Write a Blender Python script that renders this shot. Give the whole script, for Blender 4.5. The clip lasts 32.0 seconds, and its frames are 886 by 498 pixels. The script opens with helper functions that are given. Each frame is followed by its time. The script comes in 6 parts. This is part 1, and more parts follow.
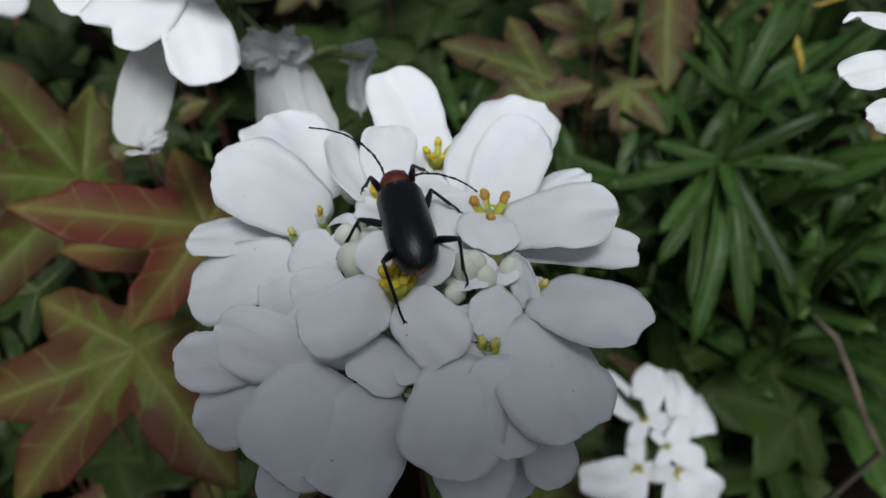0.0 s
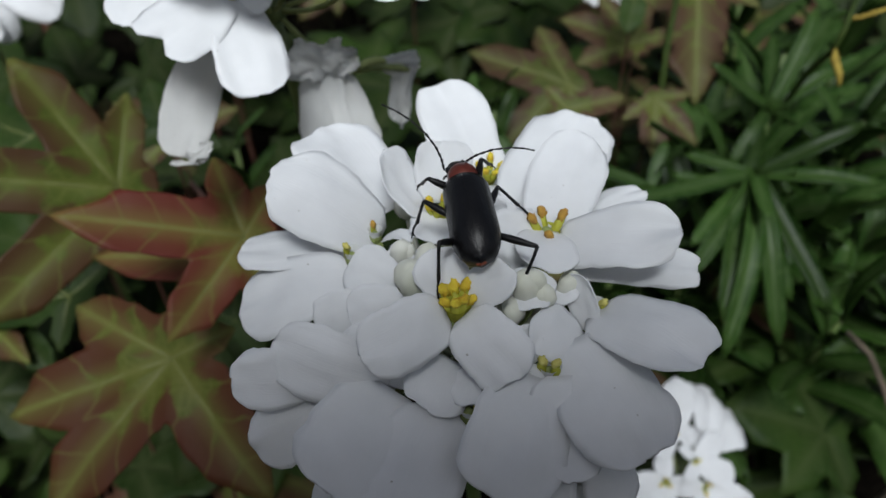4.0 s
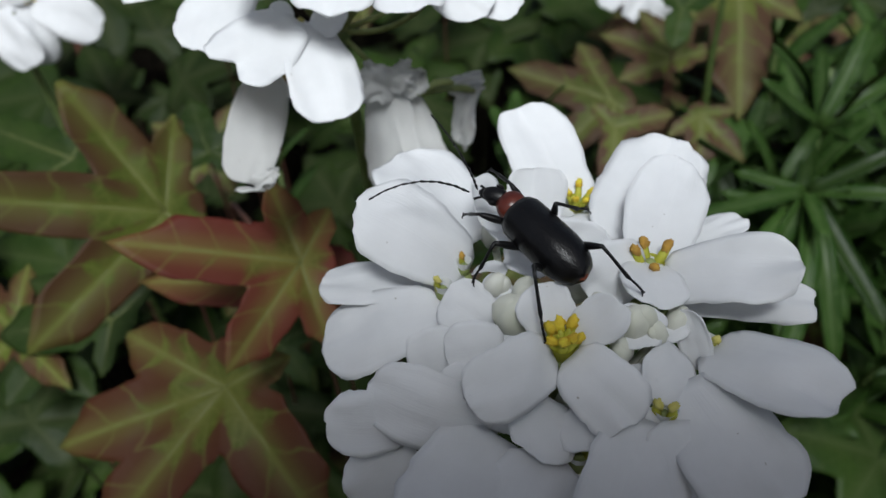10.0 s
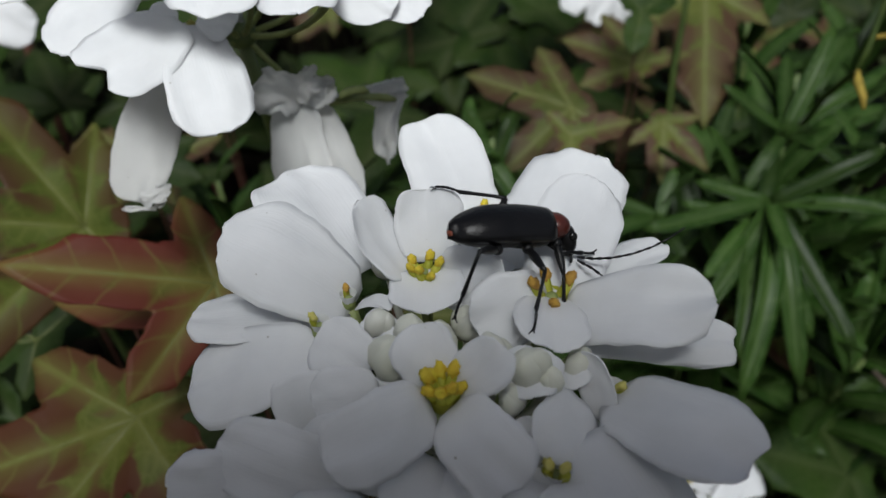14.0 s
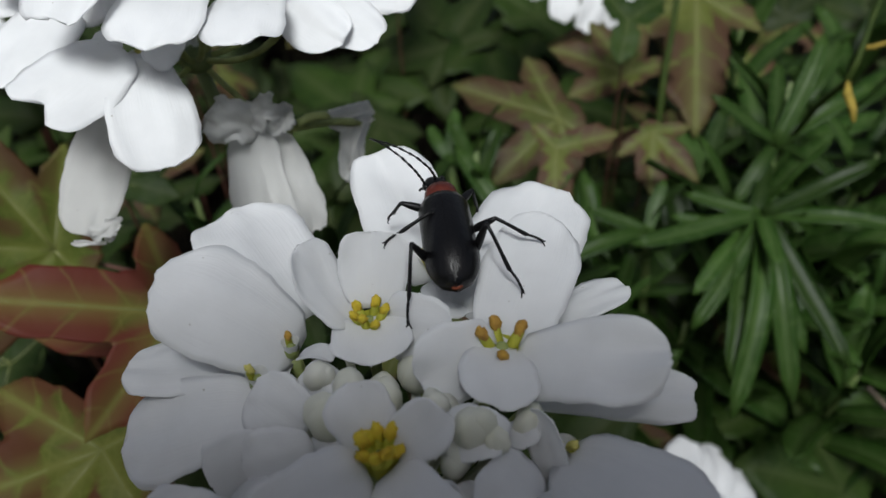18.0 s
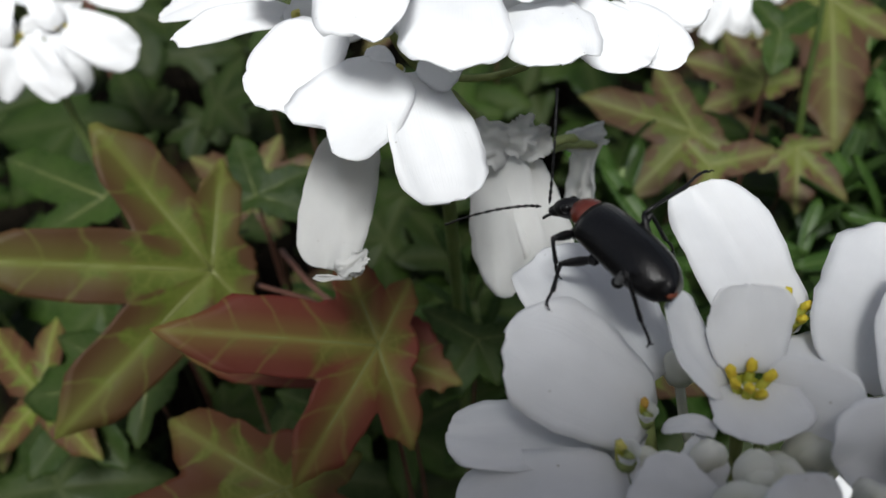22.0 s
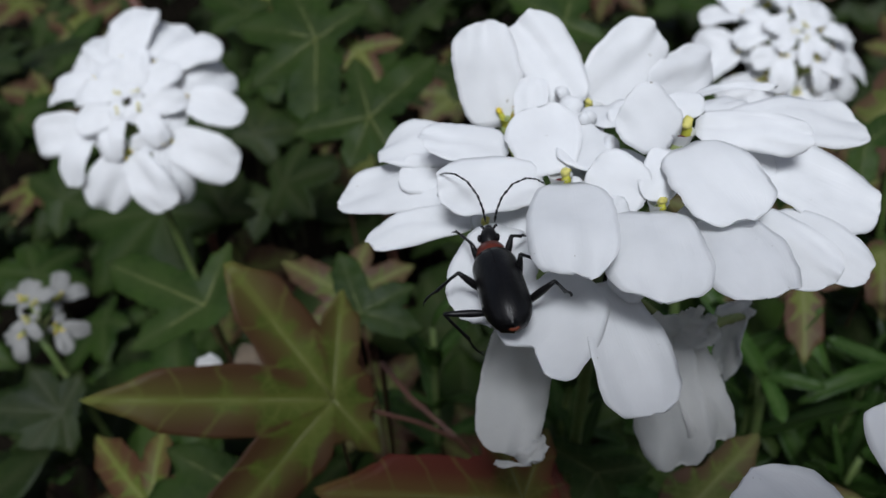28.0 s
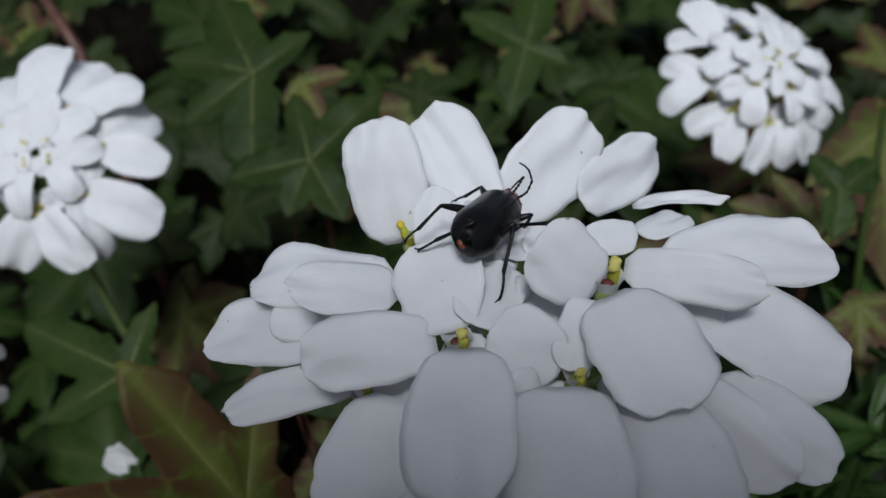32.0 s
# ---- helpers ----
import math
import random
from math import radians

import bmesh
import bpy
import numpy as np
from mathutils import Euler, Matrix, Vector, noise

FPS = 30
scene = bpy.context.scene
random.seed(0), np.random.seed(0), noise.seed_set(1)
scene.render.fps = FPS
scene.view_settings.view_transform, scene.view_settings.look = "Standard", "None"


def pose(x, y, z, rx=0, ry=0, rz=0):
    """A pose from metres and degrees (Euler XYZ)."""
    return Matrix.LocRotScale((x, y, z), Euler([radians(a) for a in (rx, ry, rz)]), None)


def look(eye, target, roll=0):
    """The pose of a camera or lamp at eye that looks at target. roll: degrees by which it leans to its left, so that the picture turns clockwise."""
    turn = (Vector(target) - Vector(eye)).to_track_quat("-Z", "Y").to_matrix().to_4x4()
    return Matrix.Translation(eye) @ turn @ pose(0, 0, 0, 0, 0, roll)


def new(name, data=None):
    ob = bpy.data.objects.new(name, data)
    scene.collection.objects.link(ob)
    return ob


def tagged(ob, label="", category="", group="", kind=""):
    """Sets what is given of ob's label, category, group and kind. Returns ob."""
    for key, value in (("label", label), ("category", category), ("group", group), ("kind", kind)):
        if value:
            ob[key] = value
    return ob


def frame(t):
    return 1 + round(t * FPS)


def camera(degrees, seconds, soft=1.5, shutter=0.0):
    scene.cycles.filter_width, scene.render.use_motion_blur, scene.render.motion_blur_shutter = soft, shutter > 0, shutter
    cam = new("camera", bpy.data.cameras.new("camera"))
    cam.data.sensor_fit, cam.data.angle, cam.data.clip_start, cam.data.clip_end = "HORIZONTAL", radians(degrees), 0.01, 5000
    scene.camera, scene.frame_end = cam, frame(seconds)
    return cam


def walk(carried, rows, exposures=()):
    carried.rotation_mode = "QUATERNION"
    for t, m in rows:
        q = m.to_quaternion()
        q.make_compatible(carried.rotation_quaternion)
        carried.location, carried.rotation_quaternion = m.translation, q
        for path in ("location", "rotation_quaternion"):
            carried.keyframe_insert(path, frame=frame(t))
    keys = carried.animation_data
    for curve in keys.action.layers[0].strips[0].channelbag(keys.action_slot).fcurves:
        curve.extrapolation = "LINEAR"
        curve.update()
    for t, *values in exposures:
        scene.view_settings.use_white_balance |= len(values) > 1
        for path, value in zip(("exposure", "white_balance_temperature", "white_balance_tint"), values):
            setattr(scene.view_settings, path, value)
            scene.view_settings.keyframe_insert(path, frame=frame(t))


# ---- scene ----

# All plan numbers below are in centimetres; CM turns them into metres.
CM = 0.01
cam = camera(59.0, 32.0)
cam.data.dof.use_dof = True
cam.data.dof.focus_distance = 0.053
cam.data.dof.aperture_fstop = 50.0
METRES, EYE, TILT, LEAN, TURN = 0.13, 0.20, -40.0, 0.0, 0.0
ROWS = [
    (0.0, 0.0, 0.0, 0.0, 0.0, 0.0, -0.0),
    (0.5, -0.004, 0.02, -0.0004, 0.31, -0.03, 0.04),
    (1.0, 0.0028, 0.0149, 0.0039, 0.5, -0.04, -0.0),
    (1.5, 0.0054, 0.0341, 0.0168, 0.73, -0.04, -0.16),
    (2.0, 0.001, 0.0396, 0.0221, 0.84, 0.02, -0.28),
    (2.5, -0.0101, 0.0268, 0.0176, 0.92, 0.03, -0.53),
    (3.0, -0.0106, 0.0058, 0.0081, 0.89, 0.1, -0.51),
    (3.5, -0.0176, 0.0046, 0.0084, 0.91, 0.2, -0.69),
    (5.5, -0.0378, 0.0094, -0.0056, 0.64, 0.85, -0.56),
    (6.0, -0.0266, 0.0096, -0.0081, 0.46, 0.77, -0.69),
    (6.5, -0.0281, 0.0067, -0.0069, 0.47, 0.76, -0.78),
    (7.0, -0.0241, 0.002, -0.002, 0.44, 0.7, -0.82),
    (7.5, -0.0249, -0.0028, 0.0024, 0.55, 0.85, -0.73),
    (8.0, -0.04, -0.0013, 0.0185, 0.59, 0.95, -0.58),
    (8.5, -0.0574, 0.0243, 0.0186, 0.96, 1.03, -0.63),
    (9.0, -0.0722, 0.0356, 0.0188, 1.33, 1.14, -0.46),
    (9.5, -0.073, 0.0401, 0.0135, 1.64, 1.23, -0.4),
    (10.0, -0.0726, 0.0272, 0.0175, 1.87, 1.37, -0.45),
    (10.5, -0.0705, 0.0362, 0.0135, 1.88, 1.44, -0.62),
    (11.0, -0.0893, 0.0437, 0.025, 1.84, 1.57, -0.63),
    (11.5, -0.0878, 0.0409, 0.031, 1.72, 1.63, -0.54),
    (12.0, -0.0693, 0.0362, 0.0325, 1.62, 1.73, -0.46),
    (12.5, -0.041, 0.0496, 0.0244, 1.44, 1.69, -0.25),
    (13.0, -0.0289, 0.0575, 0.0223, 1.17, 1.77, -0.05),
    (13.5, -0.0186, 0.0687, 0.0376, 1.16, 1.5, -0.23),
    (14.0, -0.0188, 0.0789, 0.0333, 1.01, 1.65, -0.28),
    (14.5, -0.0155, 0.0792, 0.0275, 1.0, 1.55, -0.35),
    (16.5, 0.0094, 0.0705, 0.0302, 1.04, 1.2, 0.2),
    (17.0, 0.0214, 0.0782, 0.0455, 1.09, 1.4, 0.26),
    (17.5, 0.018, 0.0906, 0.0559, 1.24, 1.53, 0.26),
    (18.0, 0.0091, 0.1007, 0.0558, 1.33, 1.7, 0.14),
    (18.5, -0.0141, 0.1038, 0.0607, 1.5, 1.77, -0.03),
    (19.0, -0.0305, 0.1031, 0.0659, 1.64, 1.93, 0.01),
    (19.5, -0.0586, 0.1108, 0.0771, 1.82, 2.1, 0.0),
    (20.0, -0.097, 0.128, 0.0742, 2.2, 2.08, -0.13),
    (20.5, -0.1311, 0.1252, 0.0739, 2.63, 2.06, -0.35),
    (21.0, -0.1422, 0.1246, 0.0759, 2.93, 2.06, -0.63),
    (21.5, -0.1413, 0.1342, 0.0741, 3.23, 2.01, -0.82),
    (22.0, -0.1432, 0.145, 0.0777, 3.44, 1.97, -0.73),
    (22.5, -0.1383, 0.1477, 0.0801, 3.51, 1.91, -0.66),
    (23.0, -0.1484, 0.1434, 0.0838, 3.61, 2.11, -0.43),
    (23.5, -0.1554, 0.1429, 0.0922, 3.68, 2.22, -0.28),
    (24.0, -0.1758, 0.1452, 0.1123, 3.81, 2.55, -0.36),
    (24.5, -0.1964, 0.1336, 0.1356, 4.05, 3.02, -0.49),
    (25.0, -0.2015, 0.136, 0.145, 4.27, 3.43, -0.49),
    (25.5, -0.2215, 0.1243, 0.1561, 4.48, 3.89, -0.59),
    (26.0, -0.2193, 0.1052, 0.1632, 4.67, 4.38, -0.57),
    (26.5, -0.2192, 0.1015, 0.161, 4.79, 4.68, -0.51),
    (28.5, -0.2426, 0.1068, 0.1681, 5.19, 5.22, -0.92),
    (29.0, -0.2389, 0.1045, 0.1706, 5.2, 5.3, -0.75),
    (29.5, -0.227, 0.1074, 0.1787, 5.15, 5.47, -0.53),
    (30.0, -0.218, 0.121, 0.2098, 5.02, 5.5, -0.27),
    (30.5, -0.2094, 0.1417, 0.2343, 4.81, 5.38, -0.39),
    (31.0, -0.1986, 0.1773, 0.2523, 4.58, 5.1, -0.36),
    (31.5, -0.194, 0.199, 0.2568, 4.39, 4.74, -0.23),
    (32.0, -0.1906, 0.1951, 0.2654, 4.12, 4.54, -0.04),
]
PATH = [(t, pose(0, 0, EYE, TILT, LEAN, TURN) @ pose(METRES * x, METRES * y, METRES * z, 90 + pitch, roll, yaw)) for t, x, y, z, yaw, pitch, roll in ROWS]
walk(cam, PATH, [(0.0, -0.06, 6320, 9), (10.0, 0.09, 6340, 9), (14.0, 0.0, 6520, 9), (18.0, 0.06, 6520, 9), (20.0, 0.24, 6520, 10), (22.0, 0.46, 6630, 10), (24.0, 0.42, 6480, 10), (25.0, 0.25, 6300, 11), (26.0, 0.0, 6240, 12), (28.5, -0.16, 6180, 12), (30.0, -0.18, 6180, 12), (32.0, -0.38, 6180, 12)])

# ---- light: a bright overcast sky, the veiled sun high up ----
SUN_EL, SUN_AZ = radians(55), radians(180)
world = bpy.data.worlds.new("sky")
scene.world = world
world.use_nodes = True
sky = world.node_tree.nodes.new("ShaderNodeTexSky")
sky.sky_type = "NISHITA"
sky.sun_disc = False
sky.sun_elevation, sky.sun_rotation = SUN_EL, SUN_AZ
sky.air_density, sky.dust_density = 1.0, 4.0
pale = world.node_tree.nodes.new("ShaderNodeHueSaturation")
pale.inputs["Saturation"].default_value = 0.6
world.node_tree.links.new(sky.outputs[0], pale.inputs["Color"])
world.node_tree.links.new(pale.outputs[0], world.node_tree.nodes["Background"].inputs["Color"])
world.node_tree.nodes["Background"].inputs["Strength"].default_value = 0.068
sun_data = bpy.data.lights.new("overcast_sun", "SUN")
sun_data.energy, sun_data.angle, sun_data.color = 3.1, radians(18), (0.95, 0.985, 1.0)
sun = new("overcast_sun", sun_data)
sun.matrix_world = look((math.sin(SUN_AZ) * math.cos(SUN_EL), math.cos(SUN_AZ) * math.cos(SUN_EL), math.sin(SUN_EL)), (0, 0, 0))


# ---- materials ----
def nodes(name):
    m = bpy.data.materials.new(name)
    m.use_nodes = True
    t = m.node_tree
    return m, t, t.nodes["Principled BSDF"], t.nodes["Material Output"]


def add(t, kind, **values):
    n = t.nodes.new(kind)
    for k, v in values.items():
        n.inputs[k].default_value = v
    return n


def ramp(t, fac, stops):
    n = t.nodes.new("ShaderNodeValToRGB")
    e = n.color_ramp.elements
    while len(e) < len(stops):
        e.new(0.5)
    for el, (p, c) in zip(e, stops):
        el.position, el.color = p, (*c, 1)
    t.links.new(fac, n.inputs[0])
    return n.outputs[0]


def noise_fac(t, scale, detail=3.0, coord="Object", stretch=None):
    tc = t.nodes.new("ShaderNodeTexCoord")
    n = add(t, "ShaderNodeTexNoise", Scale=scale, Detail=detail)
    src = tc.outputs[coord]
    if stretch:
        mp = t.nodes.new("ShaderNodeMapping")
        mp.inputs["Scale"].default_value = stretch
        t.links.new(src, mp.inputs[0])
        src = mp.outputs[0]
    t.links.new(src, n.inputs["Vector"])
    return n.outputs[0]


def bump(t, bsdf, height, strength, distance):
    b = add(t, "ShaderNodeBump", Strength=strength, Distance=distance)
    t.links.new(height, b.inputs["Height"])
    t.links.new(b.outputs[0], bsdf.inputs["Normal"])
    return b


def mix_colour(t, fac, a, b, mode="MIX"):
    n = t.nodes.new("ShaderNodeMix")
    n.data_type, n.blend_type = "RGBA", mode
    for socket, v in ((n.inputs[0], fac), (n.inputs[6], a), (n.inputs[7], b)):
        if isinstance(v, bpy.types.NodeSocket):
            t.links.new(v, socket)
        else:
            socket.default_value = v if isinstance(v, float) else (*v, 1)
    return n.outputs[2]


def petal_material(name, tint, through_light, dirt):
    m, t, b, out = nodes(name)
    uv = noise_fac(t, 5.0, 4.0, "UV", (9.0, 0.7, 1.0))
    blot = noise_fac(t, 450.0, 3.0)
    col = ramp(t, blot, [(0.3, [c * 0.955 for c in tint]), (0.65, tint)])
    col = mix_colour(t, ramp(t, uv, [(0.35, (0.0,) * 3), (0.7, (0.10,) * 3)]), col, [c * 0.93 for c in tint])
    specks = noise_fac(t, 1500.0, 2.0)
    col = mix_colour(t, ramp(t, specks, [(0.76, (0.0,) * 3), (0.80, (dirt,) * 3)]), col, (0.28, 0.25, 0.2))
    t.links.new(col, b.inputs["Base Color"])
    b.inputs["Roughness"].default_value = 0.55
    b.inputs["Specular IOR Level"].default_value = 0.25
    bump(t, b, uv, 0.16, 0.0003)
    tr = t.nodes.new("ShaderNodeBsdfTranslucent")
    t.links.new(col, tr.inputs["Color"])
    mx = add(t, "ShaderNodeMixShader", Fac=through_light)
    t.links.new(b.outputs[0], mx.inputs[1])
    t.links.new(tr.outputs[0], mx.inputs[2])
    t.links.new(mx.outputs[0], out.inputs["Surface"])
    return m


def plain_material(name, a, b_col, scale, rough=0.5, metal=0.0, relief=0.2, distance=0.0003, through_light=0.0, spec=0.5):
    m, t, b, out = nodes(name)
    n = noise_fac(t, scale, 4.0)
    col = ramp(t, n, [(0.3, a), (0.7, b_col)])
    t.links.new(col, b.inputs["Base Color"])
    b.inputs["Roughness"].default_value, b.inputs["Metallic"].default_value = rough, metal
    b.inputs["Specular IOR Level"].default_value = spec
    bump(t, b, noise_fac(t, scale * 4, 3.0), relief, distance)
    if through_light:
        tr = t.nodes.new("ShaderNodeBsdfTranslucent")
        t.links.new(col, tr.inputs["Color"])
        mx = add(t, "ShaderNodeMixShader", Fac=through_light)
        t.links.new(b.outputs[0], mx.inputs[1])
        t.links.new(tr.outputs[0], mx.inputs[2])
        t.links.new(mx.outputs[0], out.inputs["Surface"])
    return m


def leaf_material(name, green, edge, vein, edge_from=0.35, rough=0.5, vary=0.85, spread=(0.75, 1.2), lateral=5.0):
    """Lobed leaf: pale along the ribs, flushed with another colour towards the margin."""
    m, t, b, out = nodes(name)
    side = t.nodes.new("ShaderNodeAttribute")
    side.attribute_name = "side"
    rim = t.nodes.new("ShaderNodeAttribute")
    rim.attribute_name = "rim"
    blot = noise_fac(t, 150.0, 5.0)
    fine = noise_fac(t, 900.0, 3.0)
    broad = noise_fac(t, 75.0, 3.0)
    g = mix_colour(t, ramp(t, broad, [(0.36, (0.0,) * 3), (0.62, (1.0,) * 3)]), (green[0] * 0.5, green[1] * 0.66, green[2] * 0.6), [c * 1.22 for c in green])
    g = mix_colour(t, ramp(t, fine, [(0.3, (0.3,) * 3), (0.6, (0.0,) * 3)]), g, [c * 0.5 for c in green])
    net = add(t, "ShaderNodeTexVoronoi", Scale=520.0)
    net.feature = "DISTANCE_TO_EDGE"
    tc = t.nodes.new("ShaderNodeTexCoord")
    t.links.new(tc.outputs["Object"], net.inputs["Vector"])
    g = mix_colour(t, ramp(t, net.outputs[0], [(0.01, (0.4,) * 3), (0.09, (0.0,) * 3)]), g, vein)
    way = t.nodes.new("ShaderNodeAttribute")
    way.attribute_name = "way"
    bent = t.nodes.new("ShaderNodeMath")
    bent.operation = "MULTIPLY_ADD"
    t.links.new(side.outputs["Fac"], bent.inputs[0])
    bent.inputs[1].default_value = -0.36
    t.links.new(way.outputs["Fac"], bent.inputs[2])
    shaky = t.nodes.new("ShaderNodeMath")
    shaky.operation = "MULTIPLY_ADD"
    t.links.new(broad, shaky.inputs[0])
    shaky.inputs[1].default_value = 0.42
    t.links.new(bent.outputs[0], shaky.inputs[2])
    many = t.nodes.new("ShaderNodeMath")
    many.operation = "MULTIPLY"
    t.links.new(shaky.outputs[0], many.inputs[0])
    many.inputs[1].default_value = lateral
    part_of = t.nodes.new("ShaderNodeMath")
    part_of.operation = "FRACT"
    t.links.new(many.outputs[0], part_of.inputs[0])
    panel = ramp(t, part_of.outputs[0], [(0.0, (0.0,) * 3), (0.3, (0.7,) * 3), (0.6, (1.0,) * 3), (0.86, (0.5,) * 3), (1.0, (0.0,) * 3)])
    line = ramp(t, part_of.outputs[0], [(0.0, (0.36,) * 3), (0.09, (0.0,) * 3), (0.92, (0.0,) * 3), (1.0, (0.36,) * 3)])
    wob = t.nodes.new("ShaderNodeMath")
    wob.operation = "MULTIPLY_ADD"
    cell = add(t, "ShaderNodeTexVoronoi", Scale=300.0)
    t.links.new(tc.outputs["Object"], cell.inputs["Vector"])
    patch = mix_colour(t, 0.34, ramp(t, noise_fac(t, 260.0, 6.0), [(0.36, (0.0,) * 3), (0.64, (1.0,) * 3)]), cell.outputs["Color"])
    patch = mix_colour(t, 0.42 if lateral else 0.0, patch, panel)
    t.links.new(patch, wob.inputs[0])
    wob.inputs[1].default_value = vary
    away = t.nodes.new("ShaderNodeMath")
    away.operation = "MULTIPLY_ADD"
    t.links.new(side.outputs["Fac"], away.inputs[0])
    away.inputs[1].default_value = 0.55
    t.links.new(rim.outputs["Fac"], away.inputs[2])
    t.links.new(away.outputs[0], wob.inputs[2])
    col = mix_colour(t, ramp(t, wob.outputs[0], [(edge_from + 0.5, (0.0,) * 3), (edge_from + 0.95, (0.95,) * 3)]), g, edge)
    if lateral:
        col = mix_colour(t, line, col, vein)
    col = mix_colour(t, ramp(t, side.outputs["Fac"], [(0.012, (0.95,) * 3), (0.06, (0.5,) * 3), (0.24, (0.12,) * 3), (0.5, (0.0,) * 3)]), col, vein)
    ob = t.nodes.new("ShaderNodeObjectInfo")
    hsv = t.nodes.new("ShaderNodeHueSaturation")
    val = t.nodes.new("ShaderNodeMapRange")
    val.inputs["To Min"].default_value, val.inputs["To Max"].default_value = spread
    t.links.new(ob.outputs["Random"], val.inputs["Value"])
    t.links.new(val.outputs[0], hsv.inputs["Value"])
    t.links.new(col, hsv.inputs["Color"])
    t.links.new(hsv.outputs[0], b.inputs["Base Color"])
    b.inputs["Roughness"].default_value = rough
    b.inputs["Specular IOR Level"].default_value = 0.12
    bump(t, b, blot, 0.35, 0.0012)
    tr = t.nodes.new("ShaderNodeBsdfTranslucent")
    t.links.new(hsv.outputs[0], tr.inputs["Color"])
    mx = add(t, "ShaderNodeMixShader", Fac=0.22)
    t.links.new(b.outputs[0], mx.inputs[1])
    t.links.new(tr.outputs[0], mx.inputs[2])
    t.links.new(mx.outputs[0], out.inputs["Surface"])
    return m


WHITE = petal_material("white_petal", (0.828, 0.838, 0.852), 0.26, 0.7)
OLD_WHITE = petal_material("faded_petal", (0.87, 0.87, 0.86), 0.64, 0.6)
# faded petals, greyed further so the colour also carries the dim corner's shade
SHADED_OLD_WHITE = petal_material("shaded_faded_petal", (0.3, 0.3, 0.29), 0.3, 0.7)
BUD = plain_material("bud_cream", (0.70, 0.715, 0.58), (0.80, 0.80, 0.74), 260, 0.5, relief=0.15, distance=0.0002, through_light=0.2)
CALYX = plain_material("calyx_green", (0.22, 0.27, 0.08), (0.34, 0.39, 0.15), 600, 0.5, through_light=0.1)
STEM = plain_material("stem_green", (0.07, 0.12, 0.03), (0.14, 0.18, 0.06), 400, 0.5)
SHOOT = plain_material("shoot_green", (0.022, 0.040, 0.008), (0.040, 0.060, 0.013), 400, 0.6, spec=0.1)
STRAW = plain_material("straw_yellow", (0.20, 0.14, 0.025), (0.34, 0.26, 0.05), 500, 0.7, spec=0.15)
ANTHER_PALE = plain_material("anther_pale_yellow", (0.52, 0.46, 0.10), (0.66, 0.62, 0.20), 1500, 0.7, relief=0.4, distance=0.0002)
RED_STEM = plain_material("petiole_red", (0.07, 0.025, 0.02), (0.11, 0.05, 0.03), 300, 0.5)
FILAMENT = plain_material("filament_yellow_green", (0.36, 0.38, 0.03), (0.54, 0.52, 0.06), 900, 0.6, through_light=0.15)
ANTHER = plain_material("anther_yellow", (0.56, 0.36, 0.02), (0.66, 0.56, 0.04), 1500, 0.75, relief=0.5, distance=0.0002)
ANTHER_BROWN = plain_material("anther_brown", (0.33, 0.17, 0.03), (0.55, 0.33, 0.05), 1500, 0.8, relief=0.5, distance=0.0002)
RED_CORE = plain_material("red_core", (0.09, 0.018, 0.018), (0.15, 0.035, 0.03), 900, 0.6)
LEAF_RED = leaf_material("leaf_red_flushed", (0.075, 0.074, 0.010), (0.100, 0.015, 0.016), (0.145, 0.130, 0.035), 0.04)
LEAF_MIXED = leaf_material("leaf_mixed", (0.072, 0.090, 0.010), (0.078, 0.018, 0.013), (0.150, 0.155, 0.040), 0.32)
LEAF_DEEP = leaf_material("leaf_deep_green", (0.050, 0.074, 0.007), (0.052, 0.016, 0.011), (0.115, 0.130, 0.030), 0.32)
LEAF_OLIVE = leaf_material("leaf_olive", (0.070, 0.085, 0.012), (0.064, 0.028, 0.020), (0.128, 0.140, 0.045), 0.42)
# green of the low and rear leaves, with their shade mixed into the colour
LEAF_GREEN_SHADED = leaf_material("leaf_green_shaded", (0.020, 0.042, 0.006), (0.031, 0.022, 0.011), (0.043, 0.063, 0.019), 0.5)
# shaded copy of the lobed leaf, its colour darkened for the undergrowth's gloom
LEAF_SHADED = leaf_material("leaf_shaded", (0.017, 0.032, 0.006), (0.025, 0.022, 0.010), (0.038, 0.050, 0.018), 0.75)
BLADE = leaf_material("narrow_leaf", (0.034, 0.070, 0.013), (0.036, 0.070, 0.017), (0.060, 0.100, 0.030), 0.9, 0.36, 0.3, (0.5, 1.25), 0.0)
# near-black base colour: the deep shade between the leaves is put into it
SHADED_SOIL = plain_material("soil", (0.004, 0.0035, 0.003), (0.012, 0.010, 0.007), 90, 1.0, relief=1.0, distance=0.004, spec=0.0)
# stalk colour darkened likewise, as if no light reached the fill leaves
SHADED_STEM = plain_material("stem_shaded", (0.012, 0.014, 0.006), (0.03, 0.03, 0.014), 400, 0.8, spec=0.1)
CASING = plain_material("camera_casing", (0.012, 0.012, 0.013), (0.02, 0.02, 0.021), 900, 0.55, relief=0.3, distance=0.0002)
LENS_GLASS = plain_material("lens_black", (0.004, 0.004, 0.006), (0.006, 0.006, 0.009), 300, 0.08)
LITTER = plain_material("leaf_litter", (0.06, 0.045, 0.03), (0.13, 0.10, 0.07), 200, 0.9)


